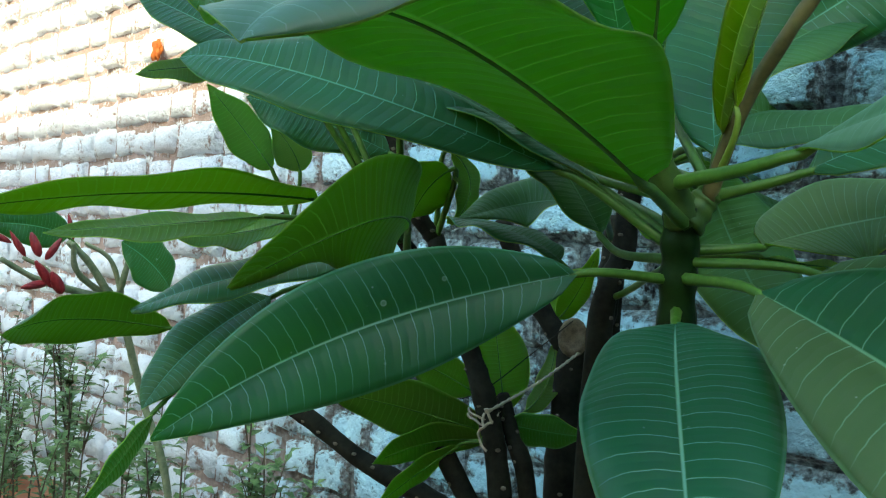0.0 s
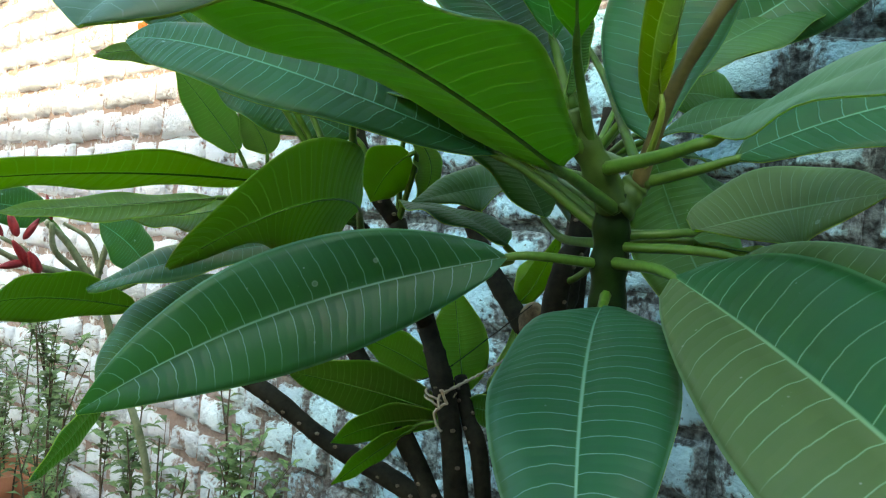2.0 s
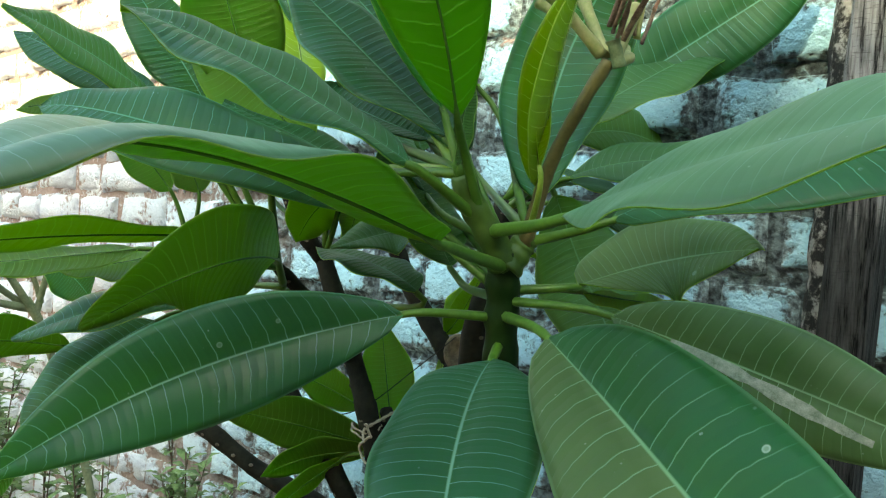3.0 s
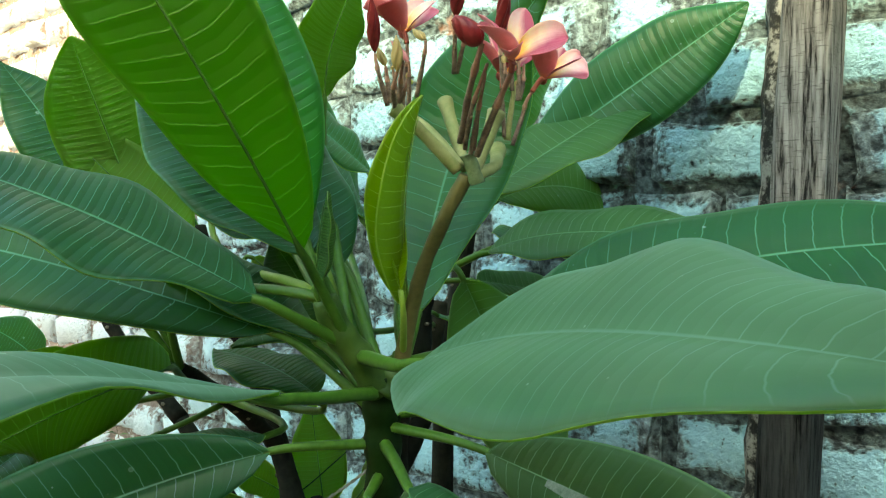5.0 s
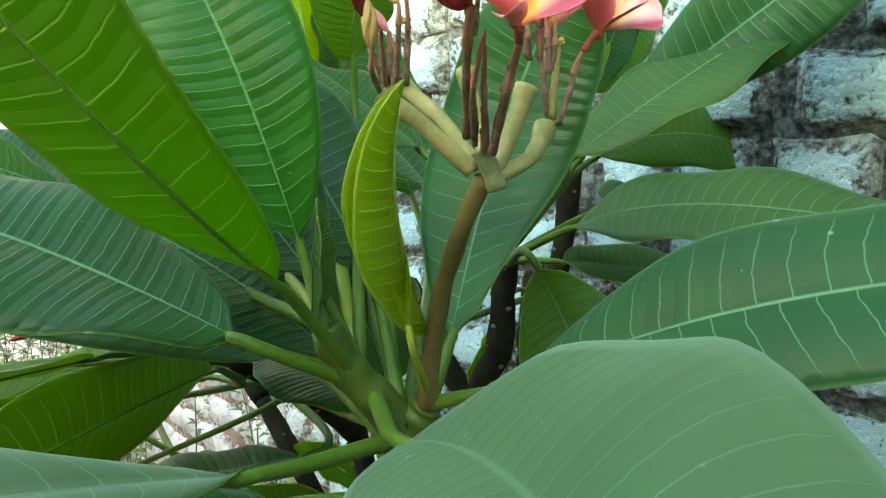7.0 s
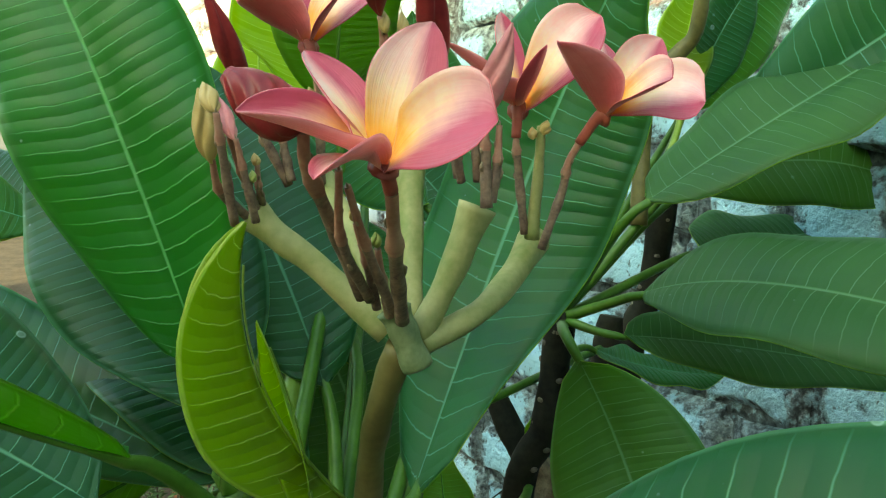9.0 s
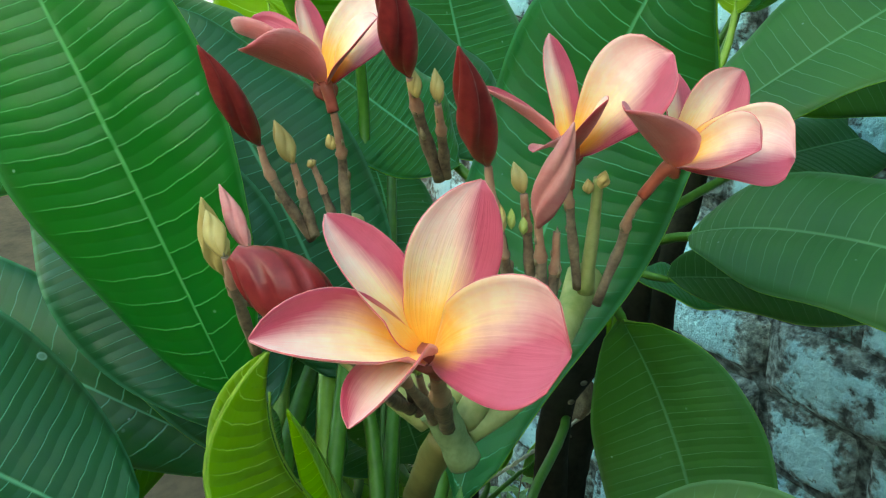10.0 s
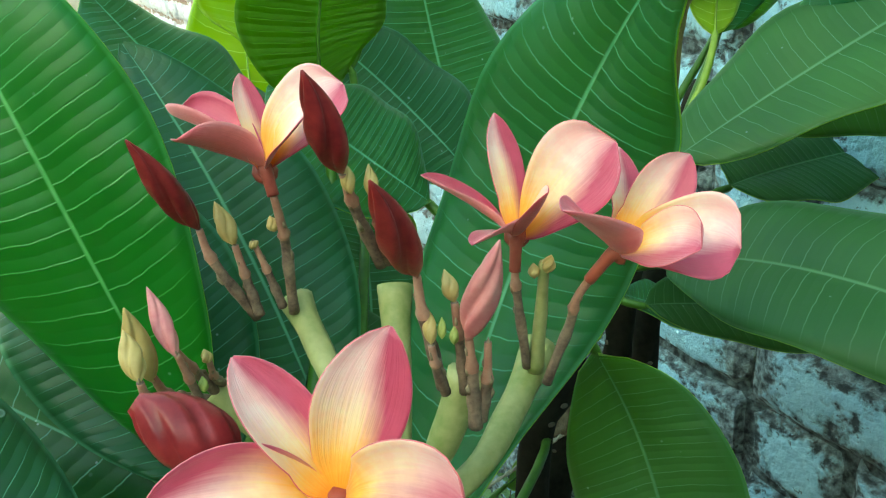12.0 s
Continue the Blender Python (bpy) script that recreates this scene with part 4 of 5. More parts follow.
def petal(flower, centre, axis, tip, width, fold, twist=0.0, cup=0.0, blush=0.0):
    """One petal of the pinwheel: it climbs out of the throat to its tip and rolls over along one margin."""
    tip = Vector(tip)
    d = tip - centre
    size = d.length
    out = (d - axis * d.dot(axis)).normalized()
    tang0 = axis.cross(out)
    foot, bend = centre - axis * size * 0.14 + out * size * 0.03, centre + axis * size * 0.22 + out * size * 0.3
    bm = bmesh.new()
    uv = bm.loops.layers.uv.new("UVMap")
    n, c = 20, 8
    grid = []
    blunt, soft = (7.0, 0.55) if width > 0.75 else (2.6, 0.75)
    peak = 0.62 ** 0.62 * (1 - 0.62 ** blunt) ** soft
    for i in range(n + 1):
        u = i / n
        p = (1 - u) ** 2 * foot + 2 * u * (1 - u) * bend + u * u * tip
        ahead = ((1 - u) * (bend - foot) + u * (tip - bend)).normalized()
        tang = Matrix.Rotation(radians(twist) * min(1, u * 2), 3, ahead) @ tang0
        nrm = ahead.cross(tang).normalized()
        half = size * width * 0.5 * max(u ** 0.62 * max(1 - u ** blunt, 0) ** soft / peak, 0.2 if u < 0.5 else 0.03)
        strength = fold * min(1, u / 0.35) * (1 - 0.35 * u)
        row = [None] * (2 * c + 1)
        row[c] = (p, nrm, u, 0.5)
        for sign in (1, -1):
            x = z = 0.0
            for j in range(1, c + 1):
                v = j / c
                w = 0.3 + strength * v ** 1.15 if sign > 0 else -0.45 + (0.5 + cup) * v
                x += math.cos(w) * half / c * (1 if sign > 0 else 0.8)
                z += math.sin(w) * half / c
                ripple = 0.03 * half * v * math.sin(u * 9 + sign * 2 + width * 40)
                row[c + sign * j] = (p + tang * x * sign + nrm * (z + ripple), nrm, u, 0.5 + 0.5 * sign * v)
        grid.append(row)
    w = 2 * c
    thick = size * 0.008
    verts = []
    for row in grid:
        verts.append([bm.verts.new(q[0]) for q in row])
    for i in range(n):
        for j in range(w):
            ids = ((i, j), (i + 1, j), (i + 1, j + 1), (i, j + 1))
            f = bm.faces.new([verts[a][b] for a, b in ids][::-1])
            for loop, (a, b) in zip(f.loops, ids[::-1]):
                pu, pv = grid[a][b][2:]
                loop[uv].uv = (pu, pv * (1 - blush) if blush > 0 else pv - blush * (1 - pv))
    bm.normal_update()
    flip = sum(f.normal.dot(axis) for f in bm.faces if abs(f.calc_center_median().x) < 9) < 0
    top = bm.faces[:]
    if flip:
        bmesh.ops.reverse_faces(bm, faces=top)
    bm.normal_update()
    low = {v: bm.verts.new(v.co - v.normal * thick) for v in bm.verts[:]}
    for f in top:
        g = bm.faces.new([low[v] for v in reversed(f.verts[:])])
        g.material_index = 1
        for a, b in zip(g.loops, reversed(f.loops[:])):
            a[uv].uv = b[uv].uv
    for e in [e for e in bm.edges if e.is_boundary and e.verts[0] in low and e.verts[1] in low]:
        f = bm.faces.new((e.verts[0], e.verts[1], low[e.verts[1]], low[e.verts[0]]))
        f.material_index = 1
        for loop in f.loops:
            loop[uv].uv = (0.7, 0.62)
    return under(part("petal", bm, [PETAL, PETAL_BACK]), flower)


def blossom(centre, axis, foot, *petals):
    """A five-petalled flower; foot is where its tube meets the stalk below."""
    centre, axis, foot = Vector(centre), Vector(axis).normalized(), Vector(foot)
    bm = bmesh.new()
    line = smooth_line([foot, foot.lerp(centre, 0.6), centre - axis * 0.0045], 6)
    tube(bm, line, lambda u: 0.0015 + 0.0018 * u ** 3, 10)
    flower = under(part("flower", bm, TUBE, label="pink and yellow five-petalled flower"), flower_head)
    for p in petals:
        petal(flower, centre, axis, *p)
    return flower


BRACT = grainy("tan_bract", (0.13, 0.085, 0.05), (0.34, 0.26, 0.16), 120, 0.6, 0.0004)
BUD_PINK = grainy("pink_bud", (0.45, 0.11, 0.13), (0.6, 0.28, 0.26), 60, 0.5, 0.0004)
BUD_GREEN = grainy("green_bud", (0.2, 0.26, 0.05), (0.32, 0.34, 0.1), 60, 0.5, 0.0004)
flower_head = front_shrub
rod("arm", ARM, .0040, .0042, (0.0180, -0.4871, 1.4348), (0.0074, -0.5030, 1.4533), (0.0026, -0.5107, 1.4603), (-0.0021, -0.5169, 1.4671))
rod("arm", ARM, .0036, .0040, (0.0167, -0.4839, 1.4365), (-0.0009, -0.4863, 1.4555), (-0.0167, -0.4870, 1.4656), (-0.0285, -0.4880, 1.4734))
rod("arm", ARM, .0036, .0040, (0.0167, -0.4790, 1.4367), (0.0041, -0.4728, 1.4552), (-0.0109, -0.4656, 1.4789))
rod("arm", ARM, .0038, .0046, (0.0236, -0.4804, 1.4345), (0.0244, -0.4703, 1.4516), (0.0255, -0.4630, 1.4691))
rod("arm", ARM, .0036, .0046, (0.0245, -0.4800, 1.4323), (0.0218, -0.4598, 1.4388), (0.0098, -0.4417, 1.4448), (-0.0019, -0.4255, 1.4535))
rod("collar", CUFF, .0046, .0040, (0.0285, -0.4829, 1.4275), (0.0272, -0.4861, 1.4366), (0.0260, -0.4885, 1.4432))
rod("pedicel", TWIG, .0014, .0018, (-0.0232, -0.5115, 1.5004), (-0.0229, -0.5094, 1.4915), (-0.0242, -0.5001, 1.4728))
rod("pedicel", TWIG, .0014, .0018, (-0.0228, -0.5035, 1.4946), (-0.0224, -0.5020, 1.4856), (-0.0225, -0.4997, 1.4742))
rod("pedicel", TWIG, .0012, .0015, (-0.0218, -0.4989, 1.4947), (-0.0221, -0.4962, 1.4858), (-0.0223, -0.4933, 1.4750))
rod("pedicel", TWIG, .0016, .0018, (-0.0153, -0.4940, 1.5080), (-0.0168, -0.4924, 1.4990), (-0.0188, -0.4915, 1.4919), (-0.0217, -0.4906, 1.4730))
rod("pedicel", TWIG, .0015, .0018, (0.0141, -0.4859, 1.5192), (0.0111, -0.4830, 1.5109), (0.0035, -0.4745, 1.4918))
rod("pedicel", TWIG, .0013, .0016, (0.0170, -0.4808, 1.5131), (0.0128, -0.4780, 1.5054), (0.0040, -0.4728, 1.4924))
rod("pedicel", TWIG, .0013, .0017, (0.0410, -0.4819, 1.5042), (0.0420, -0.4814, 1.4954), (0.0414, -0.4777, 1.4784))
rod("pedicel", TWIG, .0012, .0014, (0.0447, -0.4813, 1.4907), (0.0444, -0.4804, 1.4856), (0.0422, -0.4774, 1.4774))
rod("pedicel", TWIG, .0013, .0015, (0.0439, -0.4754, 1.4981), (0.0446, -0.4751, 1.4902), (0.0443, -0.4739, 1.4774))
rod("pedicel", TWIG, .0013, .0018, (0.0487, -0.4752, 1.4943), (0.0493, -0.4748, 1.4851), (0.0485, -0.4740, 1.4715))
rod("pedicel", TWIG, .0012, .0016, (0.0502, -0.4716, 1.4911), (0.0502, -0.4721, 1.4823), (0.0484, -0.4726, 1.4728))
rod("pedicel", TWIG, .0015, .0016, (0.0145, -0.4435, 1.4870), (0.0145, -0.4432, 1.4821), (0.0136, -0.4395, 1.4584))
rod("pedicel", ARM, .0014, .0020, (0.0202, -0.4387, 1.4903), (0.0172, -0.4374, 1.4773), (0.0137, -0.4370, 1.4569))
rod("pedicel", TWIG, .0017, .0016, (0.0260, -0.4295, 1.4855), (0.0232, -0.4312, 1.4795), (0.0203, -0.4311, 1.4709), (0.0168, -0.4356, 1.4539))
rod("pedicel", TWIG, .0011, .0014, (0.0362, -0.5344, 1.4941), (0.0343, -0.5333, 1.4873), (0.0252, -0.5288, 1.4683))
rod("pedicel", TWIG, .0011, .0014, (0.0166, -0.5256, 1.4880), (0.0151, -0.5237, 1.4804), (0.0119, -0.5202, 1.4668))
rod("pedicel", TWIG, .0020, .0020, (0.0630, -0.5240, 1.4902), (0.0590, -0.5222, 1.4835), (0.0462, -0.5128, 1.4705), (0.0286, -0.4986, 1.4484))
rod("pedicel", TWIG, .0022, .0022, (0.0690, -0.5083, 1.4783), (0.0545, -0.5010, 1.4640), (0.0331, -0.4895, 1.4420))
rod("pedicel", TWIG, .0013, .0016, (0.0600, -0.5158, 1.4825), (0.0476, -0.5108, 1.4655), (0.0313, -0.4975, 1.4481))
rod("pedicel", TWIG, .0013, .0016, (0.0561, -0.5125, 1.4787), (0.0453, -0.5038, 1.4634), (0.0324, -0.4918, 1.4447))
rod("pedicel", TWIG, .0013, .0016, (0.0138, -0.5309, 1.4833), (0.0078, -0.5279, 1.4745), (0.0004, -0.5191, 1.4667))
rod("pedicel", TWIG, .0013, .0016, (0.0126, -0.5263, 1.4886), (0.0069, -0.5218, 1.4785), (0.0009, -0.5169, 1.4681))
rod("pedicel", TWIG, .0011, .0013, (0.0096, -0.5187, 1.4814), (0.0062, -0.5176, 1.4753), (0.0010, -0.5153, 1.4703))
rod("pedicel", TWIG, .0013, .0015, (0.0390, -0.5039, 1.4685), (0.0350, -0.4996, 1.4574), (0.0289, -0.4945, 1.4450))
rod("pedicel", TWIG, .0013, .0015, (0.0417, -0.4997, 1.4626), (0.0363, -0.4961, 1.4531), (0.0306, -0.4918, 1.4429))
bud(BUD, (-0.0232, -0.5115, 1.5004), (-0.0122, -0.5254, 1.5271), .0042)
bud(BUD, (0.0410, -0.4819, 1.5042), (0.0573, -0.4963, 1.5298), .0042)
bud(BUD, (0.0141, -0.4859, 1.5192), (0.0242, -0.4955, 1.5431), .0046)
bud(BUD_PINK, (0.0495, -0.4757, 1.4924), (0.0554, -0.4716, 1.5140), .0038)
bud(BUD, (0.0630, -0.5240, 1.4902), (0.0556, -0.5366, 1.5012), .0066)
bud(BUD_TAN, (0.0362, -0.5344, 1.4941), (0.0274, -0.5351, 1.5008), .0024)
bud(BUD_PINK, (0.0168, -0.5258, 1.4875), (0.0057, -0.5281, 1.4997), .0024)
bud(BUD_TAN, (-0.0228, -0.5035, 1.4946), (-0.0270, -0.5062, 1.5057), .0028)
bud(BUD_TAN, (-0.0212, -0.4985, 1.4934), (-0.0222, -0.4997, 1.4952), .0016)
bud(BUD_TAN, (-0.0173, -0.4942, 1.4980), (-0.0188, -0.4947, 1.5020), .0018)
bud(BUD_TAN, (0.0149, -0.4846, 1.5145), (0.0128, -0.4850, 1.5214), .0018)
bud(BUD_TAN, (0.0171, -0.4804, 1.5131), (0.0150, -0.4802, 1.5206), .0018)
bud(BUD_TAN, (0.0439, -0.4754, 1.4981), (0.0407, -0.4758, 1.5041), .0019)
bud(BUD_TAN, (0.0447, -0.4813, 1.4907), (0.0417, -0.4802, 1.4970), .0016)
bud(BUD_GREEN, (0.0453, -0.4792, 1.4916), (0.0436, -0.4782, 1.4955), .0010)
bud(BUD_GREEN, (0.0469, -0.4774, 1.4906), (0.0455, -0.4765, 1.4939), .0011)
bud(BUD_GREEN, (0.0150, -0.5213, 1.4770), (0.0134, -0.5211, 1.4801), .0012)
bud(BUD_GREEN, (0.0339, -0.5334, 1.4860), (0.0328, -0.5327, 1.4880), .0010)
bud(BUD_TAN, (0.0214, -0.4388, 1.4879), (0.0207, -0.4369, 1.4921), .0020)
bud(BUD_TAN, (0.0201, -0.4414, 1.4866), (0.0187, -0.4408, 1.4902), .0016)
bud(BUD_TAN, (0.0138, -0.5310, 1.4819), (0.0152, -0.5337, 1.5000), .0034)
bud(BUD_TAN, (0.0097, -0.5188, 1.4807), (0.0093, -0.5193, 1.4842), .0014)
bud(BUD_TAN, (0.0391, -0.5037, 1.4685), (0.0392, -0.5047, 1.4732), .0017)
bud(BUD_GREEN, (0.0417, -0.4997, 1.4626), (0.0419, -0.5003, 1.4666), .0016)
bud(BUD, (-1.1212, -0.4271, 1.1775), (-1.1160, -0.4593, 1.2190), 0.0085, far_shrub)
bud(BUD, (-1.1160, -0.4157, 1.1693), (-1.1069, -0.4379, 1.2032), 0.0102, far_shrub)
bud(BUD, (-1.1248, -0.4348, 1.1859), (-1.1193, -0.4760, 1.1773), 0.0076, far_shrub)
bud(BUD, (-1.1504, -0.4406, 1.2239), (-1.1565, -0.4539, 1.2618), 0.0085, far_shrub)
bud(BUD, (-1.1474, -0.4329, 1.2200), (-1.1411, -0.4133, 1.2552), 0.0068, far_shrub)
bud(BUD, (-1.1456, -0.4850, 1.2439), (-1.1576, -0.5201, 1.2610), 0.0059, far_shrub)
bud(BUD, (-1.1571, -0.4591, 1.2227), (-1.1665, -0.4822, 1.2630), 0.0059, far_shrub)
bud(BUD, (-1.1528, -0.3893, 1.2536), (-1.1571, -0.3991, 1.2964), 0.0059, far_shrub)
blossom((0.0724, -0.5120, 1.4868), (0.42, -0.3, 0.86), (0.069, -0.5083, 1.4783),
        ((0.0712, -0.5000, 1.5110), 0.64, 1.3), ((0.0580, -0.5215, 1.5058), 0.6, 1.3, 0, 0.5), ((0.0724, -0.5390, 1.4940), 0.74, 1.2, -10, 1.0, -0.2), ((0.0836, -0.5292, 1.4826), 0.7, 1.4, 0, 0.3, -0.3), ((0.0965, -0.5010, 1.4922), 0.82, 1.7, 0, 0, 0.3))
blossom((0.0135, -0.4422, 1.4990), (0.35, -0.2, 0.9), (0.0145, -0.4435, 1.487),
        ((0.0015, -0.4409, 1.5242), 0.46, 1.2), ((0.0092, -0.4652, 1.5142), 0.48, 1.2, 0, 0.5), ((0.0248, -0.4608, 1.5010), 0.55, 1.5), ((0.0310, -0.4450, 1.5120), 0.6, 1.3, 0, 0.4), ((0.0308, -0.4265, 1.5204), 0.8, 1.5))
blossom((0.0325, -0.4243, 1.4972), (0.45, -0.05, 0.88), (0.026, -0.4295, 1.4855),
        ((0.0335, -0.4065, 1.5150), 0.72, 1.5), ((0.0510, -0.4065, 1.4968), 0.9, 1.5), ((0.0565, -0.4240, 1.5025), 0.78, 2.3, 0, 0, 0.2), ((0.0425, -0.4490, 1.5118), 0.7, 1.2, 0, 0.5, -0.2), ((0.0180, -0.4150, 1.5150), 0.55, 1.2))
blossom((-0.0180, -0.4950, 1.5178), (0.15, -0.12, 0.95), (-0.0153, -0.494, 1.508),
        ((-0.0335, -0.5113, 1.5275), 0.95, 1.4, 0, 1.2), ((-0.0110, -0.5150, 1.5260), 0.85, 1.3), ((-0.0140, -0.4740, 1.5330), 0.85, 1.4), ((0.0000, -0.4870, 1.5310), 0.62, 1.4), ((-0.0300, -0.4950, 1.5360), 0.5, 1.4))


# ---- post against the wall ----
def post():
    bm = bmesh.new()
    rnd = random.Random(4)
    rows = []
    n = 40
    shape = [(-0.5, 0.5), (-0.5, -0.35), (-0.36, -0.5), (-0.1, -0.52), (0.15, -0.49), (0.38, -0.5), (0.5, -0.36), (0.5, 0.5)]
    for i in range(n + 1):
        z = GROUND_Z - 0.1 + 2.6 * i / n
        lean = (z - 1.3) * 0.035
        row = []
        for k, (a, b) in enumerate(shape):
            j = 0.0025 * noise.noise(Vector((k * 2.3, z * 7, 1.0)))
            row.append(bm.verts.new((POST_X + lean + a * 0.047 + j, -0.036 + b * 0.05 + j, z)))
        rows.append(row)
    m = len(shape)
    for a, b in zip(rows, rows[1:]):
        for k in range(m):
            bm.faces.new((a[k], a[(k + 1) % m], b[(k + 1) % m], b[k]))
    bm.faces.new(rows[0][::-1])
    bm.faces.new(rows[-1])
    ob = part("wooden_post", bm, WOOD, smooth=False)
    tagged(ob, "weathered grey wooden post standing against the brick wall", "post")


POST_X = 0.054
post()


def pitted_strip():
    m, nt, bsdf, node = material("pitted_mortar")
    crumb = math_node(nt, "ADD", math_node(nt, "MULTIPLY", noise_tex(nt, 70, 5, rough=0.7), 0.6), math_node(nt, "MULTIPLY", noise_tex(nt, 20, 3), 0.4))
    shade = ramp(nt, crumb, (0.48, (0.01, 0.01, 0.009)), (0.52, (0.1, 0.095, 0.085)), (0.55, (0.26, 0.25, 0.23)), (0.7, (0.4, 0.39, 0.36)))
    nt.links.new(shade, bsdf.inputs["Base Color"])
    bsdf.inputs["Roughness"].default_value = 0.95
    bump(nt, bsdf, crumb, 1.0, 0.008)
    bm = bmesh.new()
    rows = []
    for i in range(70):
        z = GROUND_Z + 0.6 + 1.5 * i / 69
        lean = (z - 1.3) * 0.035
        e = 0.007 * noise.noise(Vector((z * 34, 3.0, 0)))
        xs = (POST_X + lean - 0.054 + e, POST_X + lean - 0.044, POST_X + lean - 0.020)
        rows.append([bm.verts.new((xs[0], 0.0, z)), bm.verts.new((xs[1], -0.02 + e, z)), bm.verts.new((xs[2], -0.03, z)), bm.verts.new((xs[2], 0.02, z)), bm.verts.new((xs[0], 0.02, z))])
    for a, c in zip(rows, rows[1:]):
        for k in range(5):
            bm.faces.new((a[k], a[(k + 1) % 5], c[(k + 1) % 5], c[k]))
    bm.faces.new(rows[0][::-1])
    bm.faces.new(rows[-1])
    tagged(part("trim", bm, m), "crumbling pitted mortar strip beside the wooden post", "trim", kind="structure")


pitted_strip()


# ---- string round the branches ----
def strand(bm, points, r, turns, phase):
    line = smooth_line(points, 14)
    out = []
    for i, p in enumerate(line):
        w = phase + turns * 2 * math.pi * i / len(line)
        out.append(p + Vector((math.cos(w), 0, math.sin(w))) * r * 0.8)
    tube(bm, out, lambda u: r, 6)


def string():
    bm = bmesh.new()
    a, c = Vector((-0.308, -0.339, 1.127)), Vector((-0.29, -0.20, 1.187))
    for ph in (0, math.pi):
        strand(bm, [a, (a + c) / 2 + Vector((0, 0, -0.004)), c], 0.0011, 9, ph)
    ring = [a + Vector((-0.012 + 0.015 * math.cos(w), 0.012 + 0.015 * math.sin(w), 0.003 * math.sin(2 * w) - 0.004)) for w in np.linspace(0, 5.9, 9)]
    strand(bm, ring, 0.0012, 5, 0)
    strand(bm, [p + Vector((0, 0, -0.005)) for p in ring], 0.0012, 5, 1)
    strand(bm, [a + Vector((0, -0.004, 0)), a + Vector((0.004, -0.008, -0.012)), a + Vector((-0.003, -0.006, -0.022)), a + Vector((0.006, -0.004, -0.034))], 0.0013, 3, 0)
    strand(bm, [a, a + Vector((0.008, -0.01, 0.006)), a + Vector((0.012, -0.006, -0.006)), a + Vector((0.002, -0.006, -0.012))], 0.0013, 3, 0)
    tagged(part("string", bm, STRING), "knotted pale string tied round dark branches", "string")


string()


# ---- sawn stump, wire, planter ----
def stump_face():
    bm = bmesh.new()
    c, d = Vector((-0.300, -0.213, 1.196)), Vector((0.55, -0.8, 0.2)).normalized()
    turn = d.to_track_quat("Z", "Y").to_matrix()
    rings = []
    for r, h in ((0.019, -0.012), (0.0185, 0.0), (0.016, 0.003), (0.011, 0.0015), (0.006, -0.002), (0.002, -0.003)):
        ring = []
        for k in range(14):
            w = 2 * math.pi * k / 14
            q = Vector((math.cos(w) * r * 0.85, math.sin(w) * r * 1.15, h + 0.0015 * noise.noise(Vector((k * 1.3, r * 300, 2.0)))))
            ring.append(bm.verts.new(c + turn @ q))
        rings.append(ring)
    for a, b_ in zip(rings, rings[1:]):
        for k in range(14):
            bm.faces.new((a[k], a[(k + 1) % 14], b_[(k + 1) % 14], b_[k]))
    bm.faces.new(rings[-1])
    under(part("sawn_stump", bm, SAWN, label="healed sawn end with grey-brown rings"), left_shrub)


SAWN = grainy("sawn_wood", (0.07, 0.055, 0.035), (0.2, 0.16, 0.1), 120, 0.85, 0.002)
stump_face()


def wire():
    bm = bmesh.new()
    line = smooth_line([(-0.43, -0.40, 1.13), (-0.38, -0.345, 1.125), (-0.335, -0.32, 1.14), (-0.31, -0.27, 1.18), (-0.29, -0.23, 1.215)], 8)
    tube(bm, line, lambda u: 0.0006, 5)
    tagged(part("wire", bm, BARK), "thin dark wire looped between the branches", "wire")


wire()


def planter():
    bm = bmesh.new()
    rings = []
    for r, z in ((0.085, 0.0), (0.105, 0.15), (0.11, 0.16), (0.12, 0.165), (0.12, 0.215), (0.11, 0.215), (0.1, 0.19)):
        rings.append([bm.verts.new((-2.05 + r * math.cos(w), -0.145 + r * math.sin(w), GROUND_Z - 0.01 + z)) for w in np.linspace(0, 2 * math.pi, 28, endpoint=False)])
    for a, b_ in zip(rings, rings[1:]):
        for k in range(28):
            bm.faces.new((a[k], a[(k + 1) % 28], b_[(k + 1) % 28], b_[k]))
    bm.faces.new(rings[0][::-1])
    bm.faces.new(rings[-1])
    tagged(part("planter", bm, TERRACOTTA), "round terracotta planter filled with earth by the wall", "planter")


planter()


# ---- bricks ----
SPALL = (-1.682, -0.008, 1.712)
CLAY = grainy("raw_clay", (0.26, 0.05, 0.006), (0.42, 0.12, 0.02), 60, 0.9, 0.002)


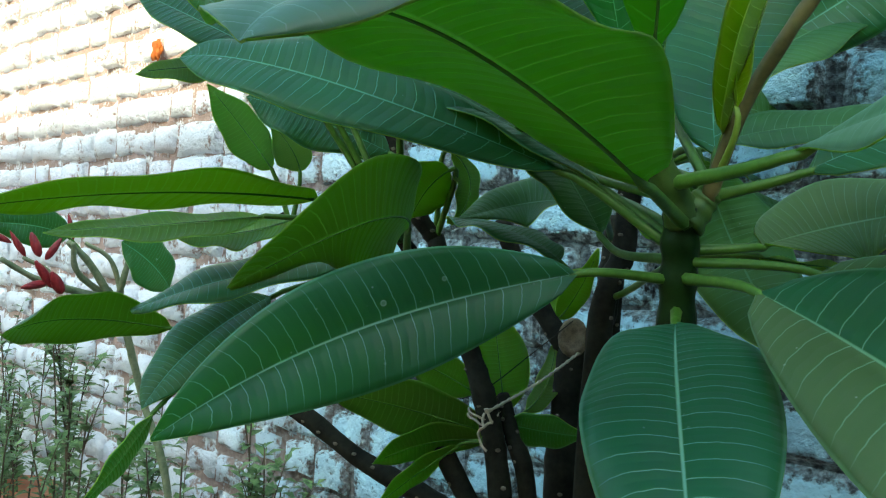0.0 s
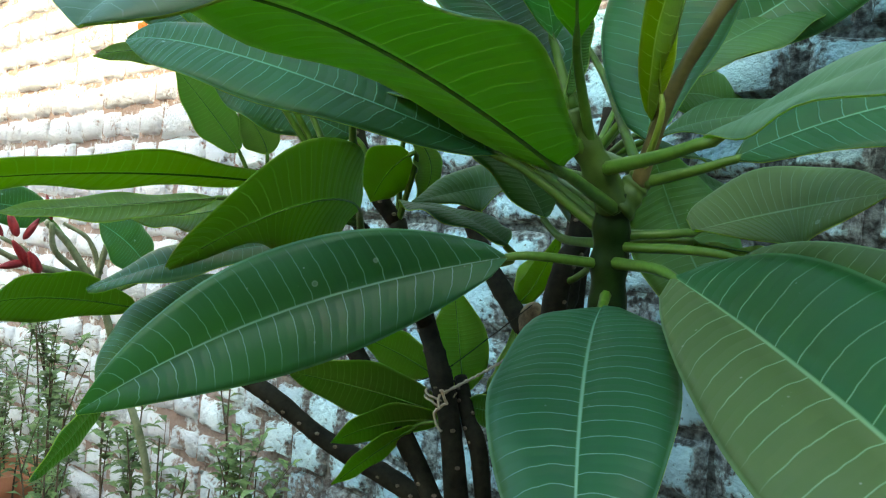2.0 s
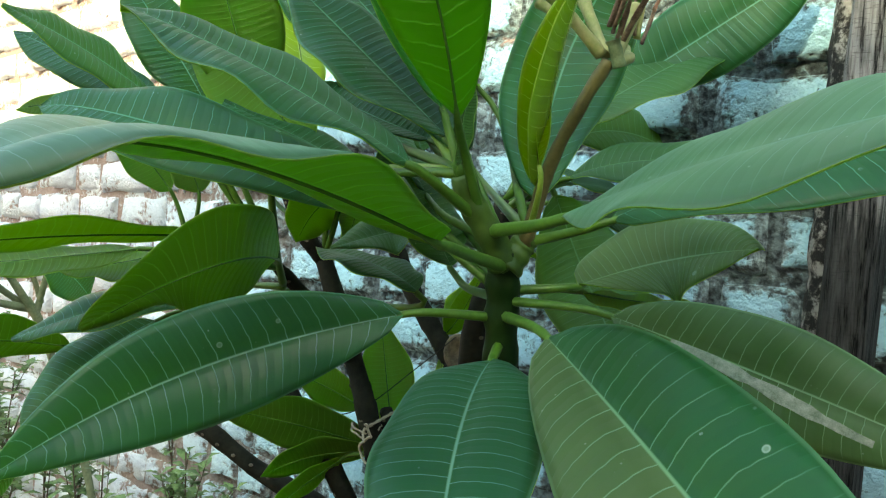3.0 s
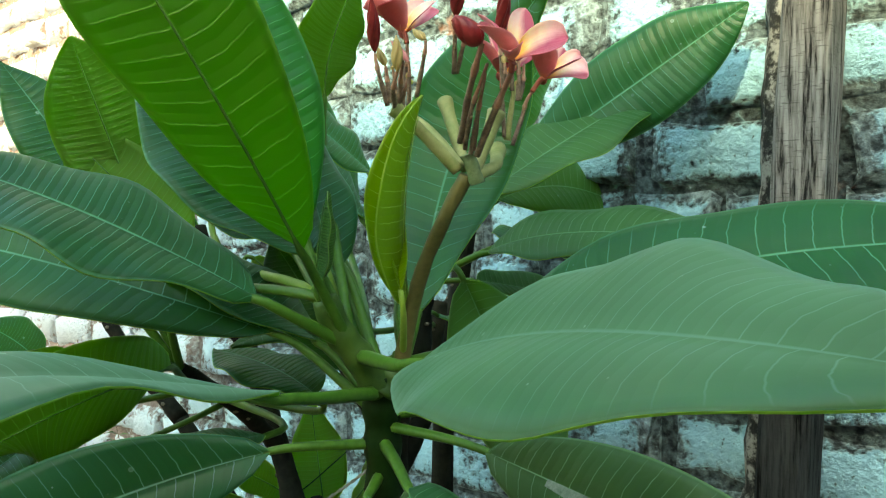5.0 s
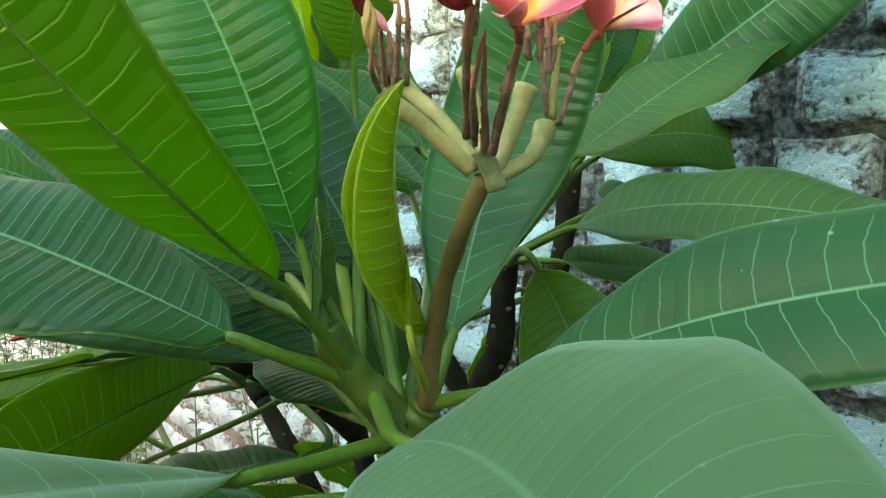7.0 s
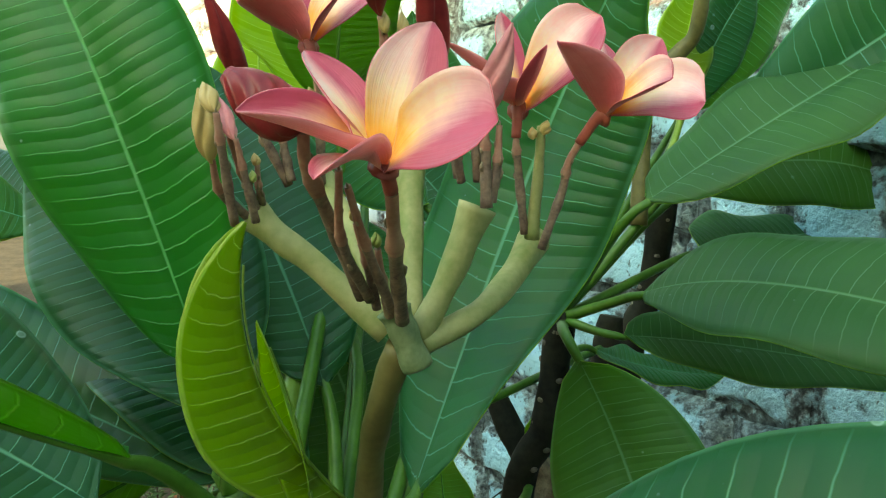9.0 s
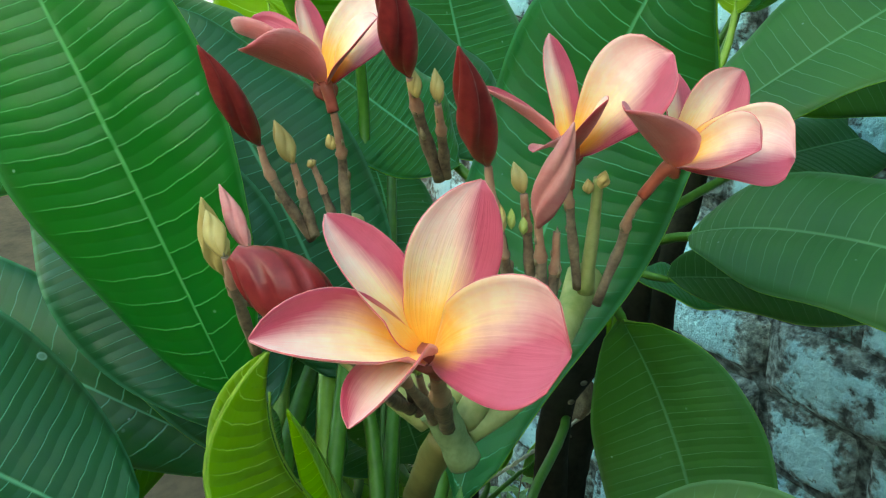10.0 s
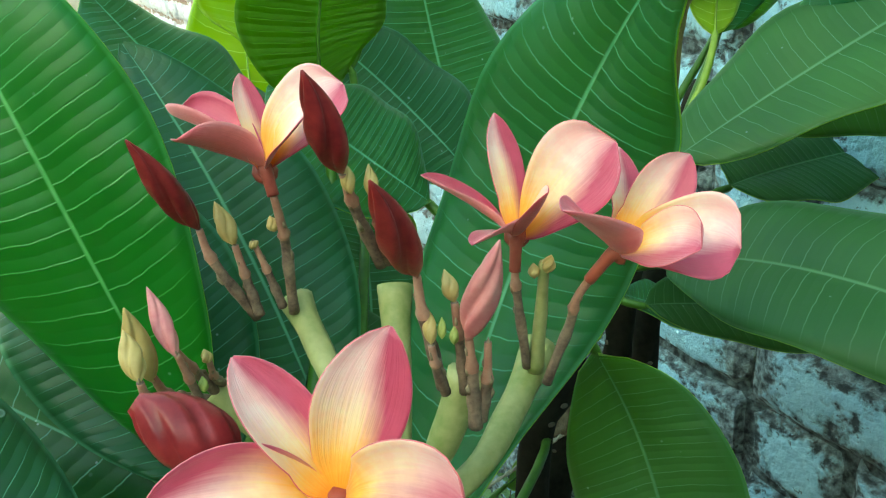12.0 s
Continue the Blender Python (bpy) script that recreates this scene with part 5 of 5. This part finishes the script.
def brick_mesh(name, seed, wide):
    """A worn brick face: 1 wide, 1 high, rounded and uneven; scaled to size by its object."""
    rnd = random.Random(seed)
    bm = bmesh.new()
    xs = [-0.5, -0.44, -0.15, 0.15, 0.44, 0.5] if wide else [-0.5, -0.4, 0.0, 0.4, 0.5]
    zs = [-0.5, -0.36, 0.36, 0.5]
    rows = []
    for b in zs:
        row = []
        for a in xs:
            edge = max(abs(a) / 0.5, abs(b) / 0.5)
            back_y = 0.7 * (edge > 0.99) + 0.12 * (edge > 0.99) * rnd.random()
            row.append(bm.verts.new((a + rnd.uniform(-0.045, 0.045), back_y + rnd.uniform(-0.2, 0.3), b + rnd.uniform(-0.08, 0.08))))
        rows.append(row)
    for a, b in zip(rows, rows[1:]):
        for k in range(len(a) - 1):
            bm.faces.new((a[k], a[k + 1], b[k + 1], b[k]))
    rim = [rows[0], [r[-1] for r in rows], rows[-1][::-1], [r[0] for r in rows][::-1]]
    for side in rim:
        deep = [bm.verts.new((v.co.x, 1.8, v.co.z)) for v in side]
        for k in range(len(side) - 1):
            bm.faces.new((side[k + 1], side[k], deep[k], deep[k + 1]))
    bmesh.ops.recalc_face_normals(bm, faces=bm.faces)
    me = bpy.data.meshes.new(name)
    bm.to_mesh(me)
    bm.free()
    me.materials.append(BRICK)
    me.polygons.foreach_set("use_smooth", [True] * len(me.polygons))
    return me


def bricks():
    rnd = random.Random(11)
    heads = [brick_mesh("brick_head", 20 + k, False) for k in range(6)]
    longs = [brick_mesh("brick_long", 40 + k, True) for k in range(6)]
    far = bmesh.new()
    course = 0.0785
    near = 0
    for k in range(-14, 21):
        z = 1.457 + course * k + course / 2
        # one header course between two of stretchers and headers mixed
        x = 1.2 + rnd.uniform(0, 0.1)
        while x > -6.5:
            tight = -0.95 < x < 0.6
            long = rnd.random() < ((0.12 if k % 2 else 0.55) if tight else (0.06 if k % 2 else 0.36))
            w = (0.195 if long else 0.098) * (rnd.uniform(0.92, 1.08) if tight else rnd.uniform(0.8, 1.1))
            h = course - (rnd.uniform(0.004, 0.010) if tight else rnd.uniform(0.006, 0.020))
            cx = x - w / 2
            y = rnd.uniform(-0.006, 0.004)
            m = Matrix.LocRotScale((cx, y, z + rnd.uniform(-0.003, 0.003)), Euler((0, radians(rnd.uniform(-1.5, 1.5)), 0)), (w, 0.017, h))
            me = rnd.choice(longs if long else heads)
            if -1.35 < cx < 0.35 and 0.84 < z < 2.0 and near < 300:
                ob = new("brick", me)
                ob.matrix_basis = m
                under(ob, wall)
                near += 1
            elif z < 2.9:
                far.from_mesh(me)
                far.verts.ensure_lookup_table()
                for v in far.verts[-len(me.vertices):]:
                    v.co = m @ v.co
            x -= w + (rnd.uniform(0.006, 0.016) if tight else rnd.uniform(0.008, 0.026))
    # one spalled brick, raw orange clay
    bm = bmesh.new()
    bmesh.ops.create_icosphere(bm, subdivisions=3, radius=1)
    for v in bm.verts:
        v.co *= 1 + 0.9 * noise.noise(v.co * 2.1 + Vector((4, 0, 0)))
    bmesh.ops.transform(bm, matrix=Matrix.Translation(SPALL) @ Matrix.Diagonal((0.020, 0.006, 0.024, 1)), verts=bm.verts)
    under(part("spalled_clay", bm, CLAY, label="raw orange clay where a brick face broke off"), wall)
    ob = under(part("brickwork", far, BRICK), wall)
    tagged(ob, kind="stuff")


bricks()


# ---- small-leaved hedge and the far frangipani ----
HEDGE_LEAF = grainy("hedge_leaf", (0.03, 0.08, 0.02), (0.2, 0.3, 0.11), 50, 0.45, 0.0005)
HEDGE_TWIG = grainy("hedge_twig", (0.06, 0.045, 0.03), (0.14, 0.1, 0.07), 60, 0.8, 0.001)


def hedge_shrub(x, y, seed, twigs, top):
    rnd = random.Random(seed)
    thing = empty("hedge_shrub", (x, y, GROUND_Z), "thin small-leaved hedge plant with upright brown twigs", "shrub", "hedge plants")
    leaves = bmesh.new()
    for k in range(twigs):
        p = Vector((x + rnd.uniform(-0.1, 0.1), y + rnd.uniform(-0.05, 0.05), GROUND_Z - 0.02))
        d = Vector((rnd.uniform(-0.14, 0.14), rnd.uniform(-0.1, 0.06), 1)).normalized()
        height = (top - GROUND_Z) * rnd.uniform(0.72, 1.06)
        pts = [p]
        steps = 9
        for s in range(steps):
            d = (d + Vector((rnd.uniform(-0.1, 0.1), rnd.uniform(-0.06, 0.06), 0.08))).normalized()
            p = p + d * height / steps
            pts.append(p)
        bm = bmesh.new()
        line = smooth_line(pts, 4)
        tube(bm, line, lambda u: 0.0024 * (1 - 0.7 * u) + 0.0006, 5)
        # side shoots
        for s in range(3):
            i = rnd.randrange(len(line) // 3, len(line) - 4)
            e = Vector((rnd.uniform(-1, 1), rnd.uniform(-0.6, 0.6), rnd.uniform(1.0, 2.2))).normalized() * rnd.uniform(0.08, 0.2)
            sl = smooth_line([line[i], line[i] + e * 0.5 + Vector((0, 0, 0.01)), line[i] + e], 5)
            tube(bm, sl, lambda u: 0.0016 * (1 - 0.6 * u), 4)
            for q in sl[2:]:
                sprig(leaves, q, rnd)
        under(part("twig", bm, HEDGE_TWIG), thing)
        for q in line[12:]:
            if rnd.random() < 0.95:
                sprig(leaves, q, rnd)
    ob = under(part("foliage", leaves, HEDGE_LEAF), thing)
    tagged(ob, kind="stuff")


def sprig(bm, p, rnd):
    """One to three small leaves that arch away from the twig."""
    for s in range(rnd.choice((1, 1, 2, 3))):
        a = rnd.uniform(0, 6.28)
        d = Vector((math.cos(a), math.sin(a), rnd.uniform(0.1, 0.9))).normalized()
        n = d.cross(Vector((0, 0, 1))).cross(d).normalized()
        side = d.cross(n)
        l = rnd.uniform(0.018, 0.04)
        w = l * rnd.uniform(0.2, 0.3)
        mid, tip = p + d * l * 0.5, p + d * l - n * l * rnd.uniform(0.1, 0.4)
        v = [bm.verts.new(q) for q in (p, mid - side * w + n * 0.0015, tip, mid + side * w + n * 0.0015, mid - n * 0.001)]
        bm.faces.new((v[0], v[1], v[4]))
        bm.faces.new((v[1], v[2], v[4]))
        bm.faces.new((v[2], v[3], v[4]))
        bm.faces.new((v[3], v[0], v[4]))


for k in range(19):
    hx = -2.75 + k * 0.118
    hedge_shrub(hx, -0.3 if k % 4 == 1 else -0.13 - 0.04 * (k % 3), 60 + k, 2 + k % 2, 1.04)
